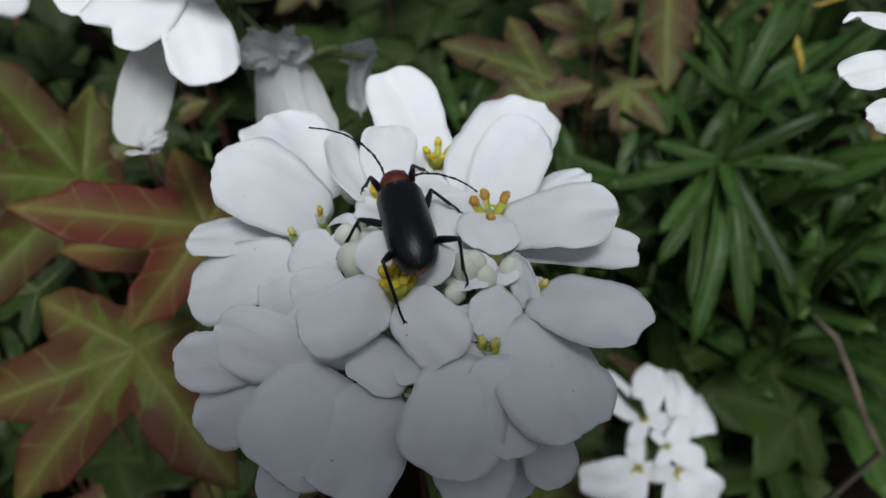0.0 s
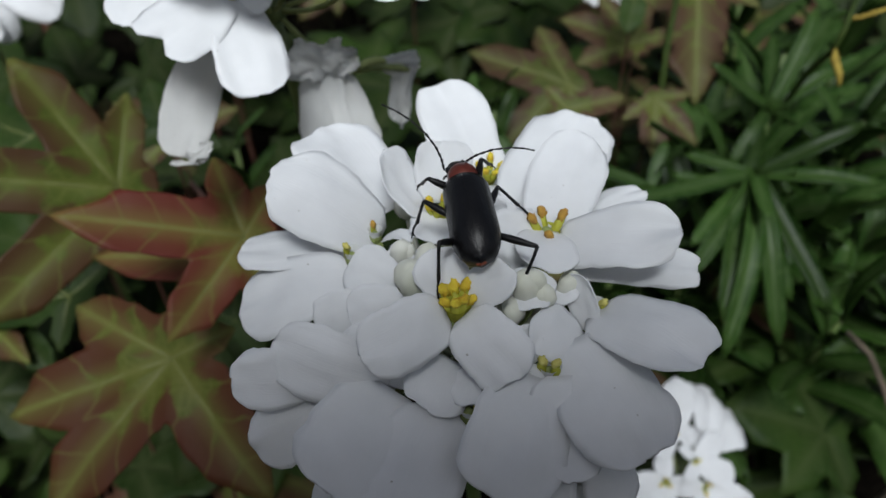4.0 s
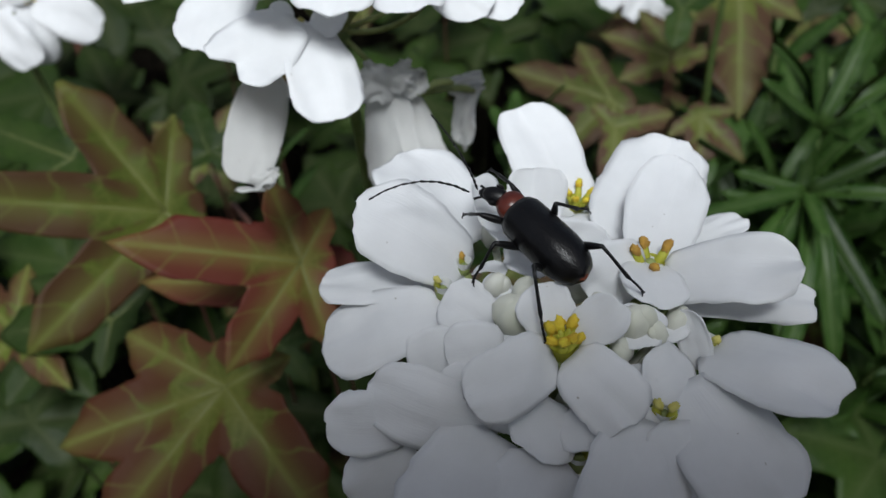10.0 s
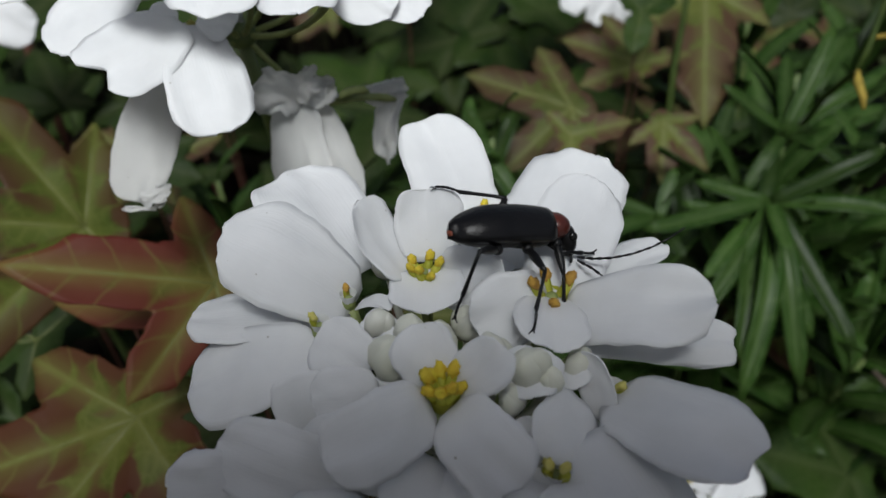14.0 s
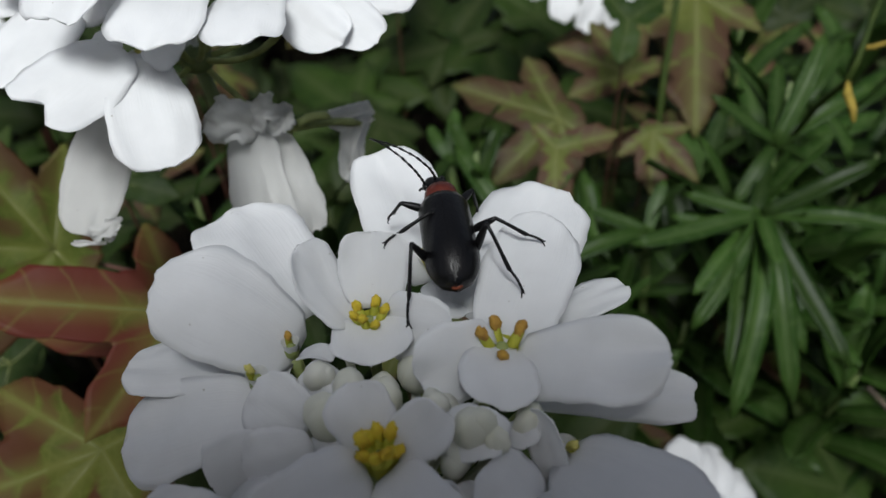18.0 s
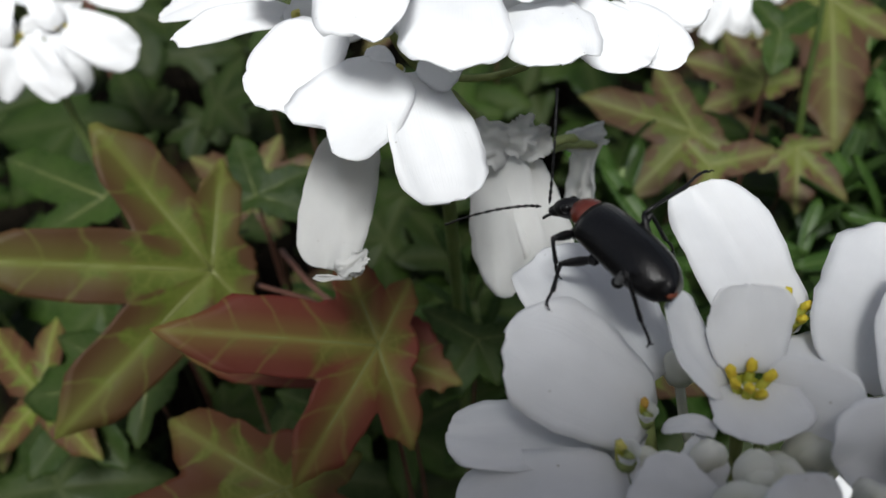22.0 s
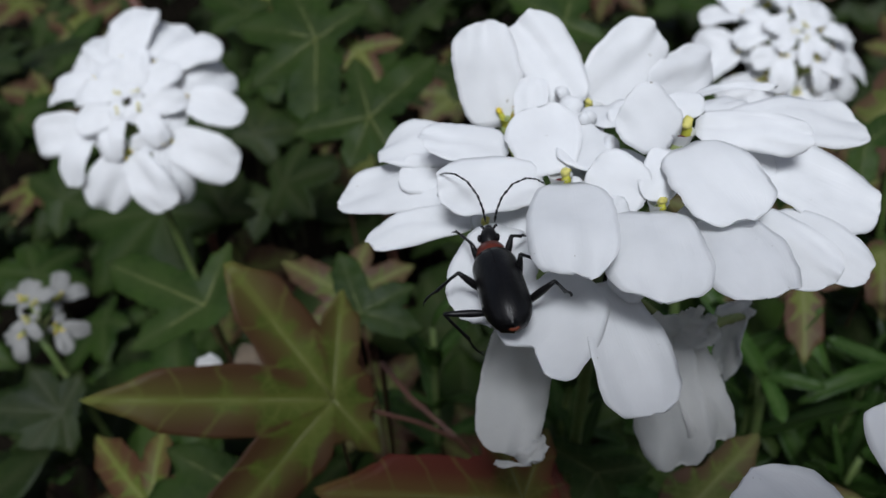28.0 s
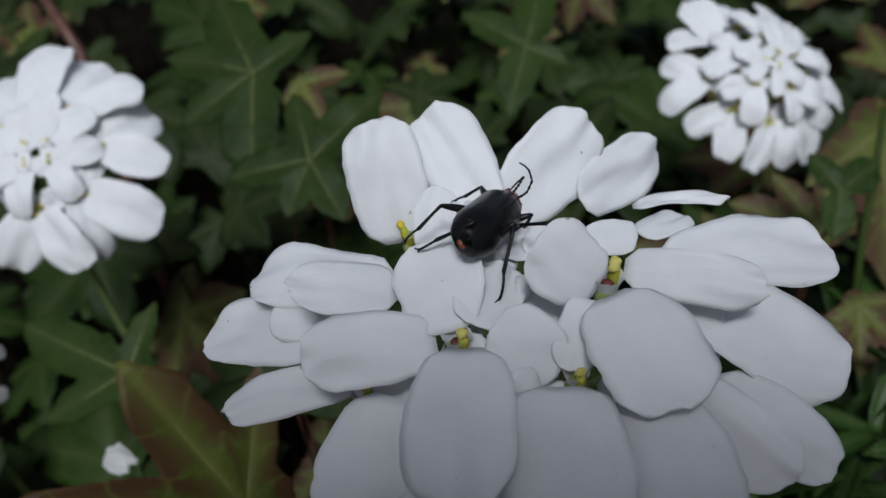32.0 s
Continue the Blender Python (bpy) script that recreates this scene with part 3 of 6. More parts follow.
f = floret(near_head, (0.36, 4.79, 16.34), material=ANTHER_BROWN, anthers=4, size=1.2)
petal(f, (0.36, 4.83, 16.31), (0.73, 5.68, 16.62), 0.61, face=(0, -0.55, 0.8), bow=0.04, cup=-0.05, claw=0.6)
petal(f, (0.18, 5.19, 16.20), (0.81, 6.26, 16.47), 0.79, face=(0, -0.4, 0.9), bow=0.06, cup=-0.1, claw=0.5)
petal(f, (0.43, 4.69, 16.28), (1.24, 4.40, 16.64), 0.50, face=(0.1, -0.45, 1), bow=0.1, cup=-0.15, claw=0.7)
petal(f, (0.36, 4.79, 16.34), (0.32, 4.32, 16.36), 0.47, face=(0, -0.8, 0.6), bow=0.12, cup=-0.05, claw=0.6)
petal(f, (0.33, 4.82, 16.34), (-0.15, 4.61, 16.30), 0.47, face=(0, -0.8, 0.6), bow=0.1, cup=0.05, claw=0.6)
f = floret(near_head, (0.77, 5.01, 16.12), anthers=1)
petal(f, (0.73, 5.27, 16.12), (1.22, 5.42, 16.27), 0.32, bow=0.1)
petal(f, (0.47, 4.69, 16.13), (1.50, 4.53, 16.19), 0.37, face=(0, -0.4, 1), bow=0.12, cup=-0.1, claw=0.7, skew=0.03)
f = floret(near_head, (0.70, 4.28, 16.06), anthers=2)
petal(f, (0.68, 4.22, 16.03), (1.32, 3.57, 16.28), 0.59, face=(0.3, -0.5, 0.9), bow=0.15, cup=-0.2, claw=0.55, notch=0.04)
petal(f, (0.65, 4.11, 15.97), (0.53, 4.37, 16.26), 0.26, face=(-0.6, -0.6, 0.4), bow=-0.1, cup=0.4, claw=0.55)
petal(f, (0.49, 4.19, 16.07), (0.25, 3.78, 16.04), 0.39, face=(0, -0.8, 0.6), bow=0.15, cup=-0.1, claw=0.55)
petal(f, (0.51, 3.96, 16.03), (0.92, 3.13, 15.79), 0.77, face=(0.3, -0.8, 0.5), bow=0.1, cup=-0.25, claw=0.55)
f = floret(near_head, (0.32, 3.73, 16.01), anthers=2)
petal(f, (0.24, 3.79, 15.98), (0.09, 3.98, 16.10), 0.26, face=(0, -0.8, 0.6), bow=0.1)
petal(f, (0.22, 3.67, 15.96), (-0.04, 2.96, 15.57), 0.70, face=(-0.05, -0.85, 0.5), bow=0.12, cup=-0.25, claw=0.55)
petal(f, (0.22, 3.52, 15.72), (0.21, 2.93, 15.25), 0.57, face=(0, -0.9, 0.4), bow=0.08, claw=0.75)
petal(f, (0.38, 3.66, 15.98), (0.43, 3.09, 15.59), 0.52, face=(0.1, -0.85, 0.5), bow=0.1, cup=-0.2, claw=0.55)
f = floret(near_head, (-0.22, 3.57, 15.76), anthers=1)
petal(f, (-0.36, 3.86, 15.91), (-0.51, 3.48, 15.81), 0.46, face=(0, -0.8, 0.6), bow=0.12, claw=0.65)
petal(f, (-0.20, 3.82, 15.92), (-0.11, 3.52, 15.86), 0.43, face=(0, -0.8, 0.6), bow=0.1, claw=0.65)
petal(f, (-0.41, 3.55, 15.74), (-0.71, 2.88, 15.43), 0.73, face=(-0.1, -0.85, 0.5), bow=0.1, cup=-0.2, claw=0.6)
f = floret(near_head, (-0.87, 3.85, 15.83), anthers=1)
petal(f, (-0.74, 3.71, 15.78), (-1.59, 3.81, 16.08), 0.54, face=(-0.25, -0.75, 0.6), bow=0.16, cup=-0.15, claw=0.65)
petal(f, (-1.32, 3.75, 15.80), (-1.86, 3.64, 15.93), 0.42, face=(-0.4, -0.7, 0.6), bow=0.15, cup=-0.15, claw=0.65)
petal(f, (-0.74, 3.65, 15.81), (-1.14, 2.98, 15.55), 0.80, face=(-0.2, -0.85, 0.5), bow=0.12, cup=-0.25, claw=0.55)
petal(f, (-1.26, 3.62, 15.63), (-1.72, 3.40, 15.45), 0.44, face=(-0.4, -0.8, 0.4), bow=0.1, claw=0.65)
petal(f, (-1.10, 3.42, 15.39), (-1.17, 3.00, 15.11), 0.33, face=(-0.2, -0.9, 0.4), bow=0.1, claw=0.65)
f = floret(near_head, (-0.59, 4.43, 16.19), anthers=0)
petal(f, (-0.56, 4.37, 16.14), (-0.73, 4.42, 16.18), 0.21, face=(0, -0.8, 0.6), bow=0.15, cup=-0.3)
petal(f, (-0.65, 4.36, 16.14), (-0.59, 4.21, 16.11), 0.24, face=(0, -0.8, 0.6))
petal(f, (-0.80, 4.69, 16.14), (-0.66, 4.56, 16.14), 0.21, face=(0, -0.8, 0.6))
f = floret(near_head, (0.19, 4.26, 16.24), anthers=0)
petal(f, (0.17, 4.20, 16.21), (0.09, 4.34, 16.33), 0.24, face=(0, -0.8, 0.6), bow=0.2, cup=-0.3)
petal(f, (0.21, 4.20, 16.21), (0.31, 4.29, 16.35), 0.24, face=(0, -0.8, 0.6), bow=0.2, cup=-0.3)
petal(f, (0.19, 4.20, 16.24), (0.20, 4.07, 16.21), 0.28, face=(0, -0.8, 0.6), bow=0.2, cup=-0.3)
petal(f, (0.44, 4.39, 16.16), (0.48, 4.23, 16.12), 0.20, face=(0, -0.8, 0.6))
f = floret(near_head, (-0.72, 3.93, 15.93), anthers=0)
petal(f, (-0.98, 4.28, 16.04), (-1.31, 4.13, 15.87), 0.45, face=(0, -0.8, 0.6))
petal(f, (-0.95, 3.86, 15.84), (-1.16, 4.01, 15.96), 0.44, face=(0, -0.8, 0.6))
petal(f, (-0.64, 3.88, 15.94), (-0.69, 3.69, 15.79), 0.43, face=(0, -0.8, 0.6))
petal(f, (-0.04, 3.86, 15.91), (0.18, 3.90, 16.04), 0.39, face=(0, -0.8, 0.6))
petal(f, (-0.01, 3.69, 15.86), (0.29, 3.61, 15.84), 0.38, face=(0, -0.8, 0.6))
petal(f, (-0.32, 3.62, 15.70), (-0.47, 3.39, 15.50), 0.47, face=(0, -0.8, 0.6))
f = floret(near_head, (-0.37, 4.64, 16.08), anthers=0)
petal(f, (-0.68, 4.80, 16.17), (-0.80, 4.63, 16.08), 0.26, face=(0, -0.8, 0.6), bow=0.1)
petal(f, (-0.94, 4.80, 16.05), (-1.02, 4.61, 15.98), 0.26, face=(0, -0.8, 0.6))
petal(f, (-1.06, 5.07, 16.07), (-1.22, 4.85, 15.95), 0.32, face=(0, -0.8, 0.6))
petal(f, (0.51, 4.23, 15.89), (0.45, 3.97, 15.80), 0.33, face=(0, -0.8, 0.6))
f = floret(near_head, (0.63, 3.57, 15.55), anthers=0)
petal(f, (0.67, 3.54, 15.59), (0.77, 3.11, 15.22), 0.41, face=(0.3, -0.85, 0.4), bow=0.1, claw=0.65)
petal(f, (0.56, 3.50, 15.38), (0.52, 3.17, 14.98), 0.30, face=(0.1, -0.9, 0.4), bow=0.1, claw=0.65)
buds(near_head, [(-0.65, 4.33, 16.25, 0.17, 1), (-0.53, 4.52, 16.25, 0.14, 1), (0.19, 4.24, 16.30, 0.15, 1), (0.29, 4.19, 16.23, 0.10, 1), (0.09, 4.11, 16.14, 0.12, 1), (-0.73, 4.68, 16.21, 0.11, 1), (-0.04, 4.41, 16.27, 0.11, 1), (0.50, 4.38, 16.15, 0.12, 1), (-0.09, 4.01, 16.09, 0.09, 1), (-0.37, 4.64, 16.08, 0.16, 1)])
buds(near_head, [(-0.17, 4.79, 16.10, 0.15, 1), (0.03, 4.43, 16.14, 0.13, 1), (-0.15, 4.07, 15.90, 0.15, 1), (-0.47, 4.16, 15.92, 0.15, 1), (-0.74, 4.29, 15.90, 0.14, 1), (0.34, 4.15, 15.94, 0.14, 1), (-0.99, 4.75, 15.98, 0.15, 1), (0.53, 5.35, 16.15, 0.14, 1), (-0.73, 5.35, 16.16, 0.13, 1), (0.55, 4.00, 15.83, 0.14, 1)])
buds(near_head, [(-0.56, 3.93, 15.77, 0.14, 1), (0.08, 3.80, 15.75, 0.12, 1), (-1.11, 4.08, 15.72, 0.12, 1)])


# ---- the further flower head, with faded petals hanging below ----
far_head = flower_head((-2.35, 8.3, 16.6), "white candytuft flower head with faded petals hanging below it", (-2.6, 15.0, 0.0))
f = floret(far_head, (-3.17, 9.21, 17.56), anthers=3)
petal(f, (-3.27, 9.25, 17.45), (-3.44, 9.69, 18.32), 0.65, face=(0, -1, 0.2), bow=0.05, cup=-0.1, claw=0.6)
petal(f, (-2.54, 9.20, 17.70), (-3.04, 9.91, 18.29), 0.59, face=(0.2, -1, 0.4), bow=0.05, cup=-0.1, claw=0.55)
petal(f, (-3.00, 8.86, 17.64), (-2.92, 9.31, 17.92), 0.31, face=(0, -1, 0.35), bow=0.05, cup=0.3)
petal(f, (-3.24, 8.47, 17.65), (-4.33, 8.73, 17.49), 0.55, face=(0, -0.3, 1), bow=0.1, cup=-0.1, claw=0.65)
petal(f, (-3.16, 8.26, 17.76), (-3.86, 8.15, 17.89), 0.42, face=(0, -0.4, 1), bow=0.02, cup=-0.1, claw=0.65)
f = floret(far_head, (-2.40, 9.01, 17.77), anthers=1)
petal(f, (-2.41, 9.40, 17.63), (-1.73, 10.09, 18.07), 0.66, face=(0, -1, 0.3), bow=0.05, cup=-0.1, claw=0.55)
petal(f, (-1.82, 9.59, 17.63), (-1.10, 10.41, 17.64), 0.53, face=(0, -1, 0.4), bow=0.05, claw=0.65)
petal(f, (-1.45, 9.33, 17.72), (-0.77, 9.28, 17.81), 0.19, bow=0.15, cup=-0.2)
petal(f, (-2.30, 8.93, 17.81), (-2.29, 8.55, 17.79), 0.44, face=(0, -0.8, 0.6), bow=0.1)
petal(f, (-2.50, 8.89, 17.78), (-2.59, 8.50, 17.76), 0.44, face=(0, -0.8, 0.6), bow=0.1)
petal(f, (-1.46, 8.87, 17.77), (-1.09, 9.14, 17.75), 0.30, bow=0.1)
f = floret(far_head, (-2.75, 7.86, 17.71), anthers=1, core=RED_CORE, size=1.2)
petal(f, (-2.79, 7.89, 17.71), (-2.95, 8.45, 18.02), 0.58, face=(0, -0.8, 0.6), bow=0.02, cup=-0.05, claw=0.65)
petal(f, (-2.88, 7.86, 17.67), (-3.69, 7.63, 17.73), 0.49, face=(-0.2, -0.6, 0.8), bow=0.03, cup=-0.2, claw=0.55)
petal(f, (-2.70, 7.73, 17.72), (-2.70, 6.64, 17.66), 0.65, face=(0, -0.7, 0.75), bow=0.16, cup=-0.2, claw=0.6, blunt=3)
petal(f, (-2.62, 7.89, 17.76), (-2.48, 8.44, 17.84), 0.44, face=(0, -0.8, 0.6), bow=0.02, claw=0.65)
f = floret(far_head, (-1.78, 8.22, 17.90), anthers=1, core=RED_CORE, size=1.3)
petal(f, (-1.84, 8.17, 17.87), (-2.26, 8.19, 18.18), 0.53, face=(0, -0.8, 0.6), bow=0.1, cup=-0.15, claw=0.55)
petal(f, (-1.78, 8.09, 17.84), (-1.43, 7.33, 17.68), 0.72, face=(0.1, -0.6, 0.8), bow=0.14, cup=-0.15, claw=0.55)
petal(f, (-1.91, 8.07, 17.83), (-2.05, 7.66, 17.60), 0.31, face=(0, -0.8, 0.6), bow=0.1, claw=0.65)
petal(f, (-1.67, 8.28, 17.92), (-0.82, 8.11, 17.89), 0.36, face=(0, -0.6, 0.8), bow=0.1, cup=-0.2, claw=0.65)
petal(f, (-1.72, 8.41, 17.93), (-1.73, 8.66, 18.04), 0.35, face=(0, -0.8, 0.6), bow=0.1)
f = floret(far_head, (-2.01, 7.67, 17.58), anthers=1)
petal(f, (-2.09, 7.71, 17.60), (-2.53, 7.88, 17.74), 0.49, face=(0, -0.8, 0.6), bow=0.12, cup=-0.1, claw=0.55)
petal(f, (-2.10, 7.55, 17.58), (-2.10, 6.63, 17.46), 0.72, face=(0, -0.75, 0.7), bow=0.15, cup=-0.2, claw=0.6, blunt=3)
petal(f, (-2.24, 7.61, 17.57), (-2.40, 7.49, 17.60), 0.23, face=(0, -0.8, 0.6), bow=0.1)
f = floret(far_head, (-1.16, 8.42, 17.60), anthers=1)
petal(f, (-1.34, 8.54, 17.79), (-0.08, 8.90, 17.62), 0.65, face=(0, -0.3, 1), bow=0.1, cup=-0.1, claw=0.55)
petal(f, (-1.20, 8.31, 17.61), (-0.24, 7.95, 17.30), 0.72, face=(0.1, -0.45, 1), bow=0.12, cup=-0.1, claw=0.6)
f = floret(far_head, (-1.32, 7.71, 17.39), anthers=1)
petal(f, (-1.14, 7.82, 17.33), (-0.53, 7.24, 17.20), 0.48, face=(0.2, -0.7, 0.7), bow=0.12, claw=0.65)
petal(f, (-1.36, 7.71, 17.39), (-0.79, 7.15, 17.24), 0.48, face=(0.1, -0.75, 0.7), bow=0.12, claw=0.65)
petal(f, (-1.56, 7.63, 17.48), (-1.43, 6.67, 17.45), 0.64, face=(0.05, -0.75, 0.7), bow=0.15, cup=-0.2, claw=0.6, blunt=3)
f = floret(far_head, (-3.38, 7.75, 17.33), anthers=1)
petal(f, (-3.40, 7.87, 17.33), (-4.31, 7.69, 17.22), 0.33, face=(-0.1, -0.5, 1), bow=0.12, cup=-0.15, claw=0.65, skew=-0.04)
petal(f, (-3.52, 8.20, 17.47), (-4.69, 8.55, 17.10), 0.60, face=(-0.2, -0.4, 1), bow=0.1, cup=-0.1, claw=0.65)
petal(f, (-3.67, 8.29, 17.45), (-4.10, 8.37, 17.46), 0.38, face=(0, -0.6, 0.8), bow=0.1)
petal(f, (-3.16, 7.67, 17.35), (-3.35, 6.87, 17.02), 0.68, face=(-0.1, -0.95, 0.3), bow=0.08, cup=-0.15, claw=0.6)
f = floret(far_head, (-2.36, 7.85, 17.31), anthers=0)
petal(f, (-2.29, 7.77, 17.45), (-2.51, 7.43, 17.34), 0.61, face=(0, -0.8, 0.6), bow=0.1)
petal(f, (-2.18, 7.72, 17.45), (-2.15, 7.43, 17.28), 0.46, face=(0, -0.8, 0.6), bow=0.1)
petal(f, (-2.88, 7.85, 17.39), (-2.53, 7.72, 17.46), 0.56, face=(0, -0.8, 0.6), bow=0.1)
petal(f, (-3.06, 7.93, 17.45), (-3.16, 7.64, 17.23), 0.65, face=(0, -0.8, 0.6), bow=0.08)
petal(f, (-1.69, 7.86, 17.49), (-1.57, 7.68, 17.37), 0.52, face=(0, -0.8, 0.6), bow=0.1)
petal(f, (-1.40, 8.07, 17.57), (-1.04, 8.05, 17.49), 0.59, face=(0, -0.8, 0.6), bow=0.1)
petal(f, (-2.24, 8.41, 17.67), (-2.32, 8.03, 17.57), 0.64, face=(0, -0.8, 0.6), bow=0.08)
petal(f, (-2.57, 8.43, 17.66), (-2.72, 8.21, 17.63), 0.53, face=(0, -0.8, 0.6))
petal(f, (-1.97, 8.85, 17.82), (-2.10, 8.52, 17.72), 0.60, face=(0, -0.8, 0.6))
f = floret(far_head, (-2.61, 7.64, 16.95), anthers=1)
petal(f, (-2.52, 7.24, 17.16), (-3.02, 6.50, 16.98), 0.70, face=(0.2, -0.5, 0.9), bow=0.06, cup=-0.12, claw=0.5, notch=0.16, blunt=4, skew=0.02)
petal(f, (-2.44, 7.26, 17.12), (-2.12, 6.44, 16.60), 0.66, face=(0.35, -0.5, 0.8), bow=0.06, cup=-0.12, claw=0.42, blunt=3.4)
petal(f, (-2.36, 7.34, 17.20), (-2.10, 7.20, 17.10), 0.34, face=(0.2, -0.7, 0.7), bow=0.1, claw=0.6)
petal(f, (-2.58, 7.34, 17.22), (-2.74, 7.22, 17.20), 0.22, face=(0, -0.7, 0.7), bow=0.1, claw=0.6)
f = floret(far_head, (-1.51, 7.91, 16.20), anthers=0)
petal(f, (-3.00, 7.74, 16.37), (-3.17, 6.80, 15.66), 0.60, face=(-0.1, -1, 0.2), bow=0.04, cup=-0.1, claw=0.7, blunt=3, material=OLD_WHITE)
petal(f, (-3.06, 6.78, 15.64), (-2.86, 6.90, 15.75), 0.15, face=(0.2, -1, 0.6), bow=0.35, cup=0.9, claw=0.9, blunt=4, wave=5, material=OLD_WHITE)
petal(f, (-2.95, 6.80, 15.60), (-2.87, 6.84, 15.71), 0.11, face=(-0.3, -1, 0.2), bow=0.3, cup=0.8, wave=6, material=OLD_WHITE)
petal(f, (-2.95, 6.78, 15.60), (-3.26, 6.78, 15.60), 0.05, face=(0, -1, 0.5), bow=0.15, cup=0.6, wave=3, material=OLD_WHITE)
petal(f, (-1.80, 7.72, 16.20), (-1.70, 7.22, 15.04), 0.66, face=(-0.15, -1, 0.25), bow=0.06, cup=-0.22, claw=0.62, blunt=2.6, wave=1.6, skew=-0.03, material=OLD_WHITE)
petal(f, (-1.62, 7.76, 16.12), (-1.27, 7.34, 15.22), 0.46, face=(0.3, -1, 0.2), bow=0.08, cup=-0.3, claw=0.6, wave=1.8, skew=0.05, material=OLD_WHITE)
petal(f, (-1.70, 7.70, 16.18), (-2.08, 7.47, 16.50), 0.36, face=(0.1, -1, 0.5), bow=0.14, cup=0.35, claw=0.8, blunt=5, wave=4, material=OLD_WHITE)
petal(f, (-1.78, 7.64, 16.30), (-1.50, 7.66, 16.46), 0.30, face=(0, -1, 0.6), bow=0.3, cup=0.5, blunt=4, wave=6, material=OLD_WHITE)
petal(f, (-1.62, 7.62, 16.20), (-1.42, 7.74, 16.38), 0.20, face=(0.2, -1, 0.3), bow=0.35, cup=0.6, blunt=4, wave=6, material=OLD_WHITE)
petal(f, (-1.20, 8.30, 15.92), (-0.80, 8.66, 15.84), 0.22, face=(0.2, -1, 0.5), bow=0.12, cup=0.5, claw=0.8, blunt=5, wave=4, material=OLD_WHITE)
petal(f, (-0.92, 8.58, 15.86), (-1.06, 8.28, 15.18), 0.26, face=(-0.6, -1, 0.2), bow=0.1, cup=0.5, claw=0.9, wave=3, material=OLD_WHITE)
petal(f, (-0.84, 8.62, 15.84), (-0.98, 8.34, 15.30), 0.18, face=(0.9, -0.7, 0.2), bow=-0.1, cup=0.3, claw=0.9, wave=3, material=OLD_WHITE)
bm = bmesh.new()
spot = Vector((-2.35, 8.3, 16.6))
for p, q in (((-1.55, 7.80, 16.10), (-1.18, 8.22, 15.98)), ((-1.46, 7.92, 16.06), (-0.88, 8.48, 15.80)), ((-1.40, 7.86, 16.14), (-1.12, 8.04, 16.12))):
    tube(bm, arc(Vector(p) - spot, Vector(q) - spot, (0, 0, 0.05), 6), [0.03, 0.04, 0.045, 0.04, 0.04, 0.045, 0.02], 7)
part("dry_sepal", bm, CALYX, f, "yellowish green sepals of a spent floret")
buds(far_head, [(-2.63, 8.89, 17.81, 0.15, 2), (-2.80, 8.73, 17.78, 0.12, 2), (-2.50, 8.57, 17.85, 0.12, 2), (-2.69, 9.14, 17.83, 0.10, 2), (-2.31, 8.28, 17.75, 0.12, 2)])


# ---- other flower heads, further off ----
def ring_head(at, radius, seed, label, foot, rings=((3, 0.2), (5, 0.5), (8, 0.8)), lean=(0, 0, 1), flat=0.3, reach=1.25, material=None):
    """A head of the same kind: florets in rings, each with large petals outwards and small ones inwards."""
    rnd = random.Random(seed)
    h = flower_head((at[0], at[1], at[2] - radius * 0.7), label, foot)
    rot = Vector(lean).normalized().to_track_quat("Z", "Y").to_matrix()
    c = Vector(at)
    for count, share in rings:
        for i in range(count):
            q = 2 * math.pi * (i + rnd.uniform(-0.2, 0.2)) / count + share * 5
            out = Vector((math.cos(q), math.sin(q), 0))
            p = c + rot @ (out * radius * share * 0.72 + Vector((0, 0, -flat * radius * share * share)))
            up = rot @ (Vector((0, 0, 1)) + out * share * 0.8)
            f = floret(h, tuple(p), up, anthers=3 if share > 0.3 else 2)
            for k, (turn, l) in enumerate(((-32, 0.5), (32, 0.5), (125, 0.26), (-125, 0.26))):
                l *= reach * radius * (0.5 + 0.5 * share) * rnd.uniform(0.85, 1.15) * (1 if k < 2 else 0.9)
                a = q + math.radians(turn + rnd.uniform(-10, 10))
                side = rot @ Vector((math.cos(a), math.sin(a), rnd.uniform(-0.45, 0.1) * share - (0.25 * share if k < 2 else -0.1)))
                b = p + side.normalized() * 0.06
                petal(f, tuple(b), tuple(b + side.normalized() * l), l * rnd.uniform(0.6, 0.76), face=tuple(up), bow=0.12, cup=rnd.uniform(-0.2, 0.1), droop=rnd.uniform(0, 0.25), material=material)
    return h

ring_head((-10.32, 15.53, 14.96), 1.75, 11, "small far white flower head above lobed leaves", (-9.52, 17.03, 0.0), lean=(.1,-.75,.75), rings=((4, 0.2), (7, 0.72)), reach=1.62)
ring_head((3.52, 20.86, 14.19), 1.80, 12, "small far white flower head against dark leaves", (4.32, 22.36, 0.0), lean=(.25,-.6,.8), rings=((3, 0.15), (5, 0.5), (8, 0.92)), flat=0.45, reach=1.3)
ring_head((4.40, 9.49, 6.86), 1.25, 13, "small white flower head low among narrow leaves", (5.20, 10.99, 0.0), lean=(.15,-.6,.8), rings=((1, 0.1), (4, 0.7)), reach=2.3)
ring_head((-12.69, 13.80, 11.33), 0.80, 14, "faded small white flower head", (-11.89, 15.30, 0.0), lean=(.2,-.7,.8), rings=((2, 0.3), (4, 0.8)), flat=1.2, reach=1.5, material=SHADED_OLD_WHITE)

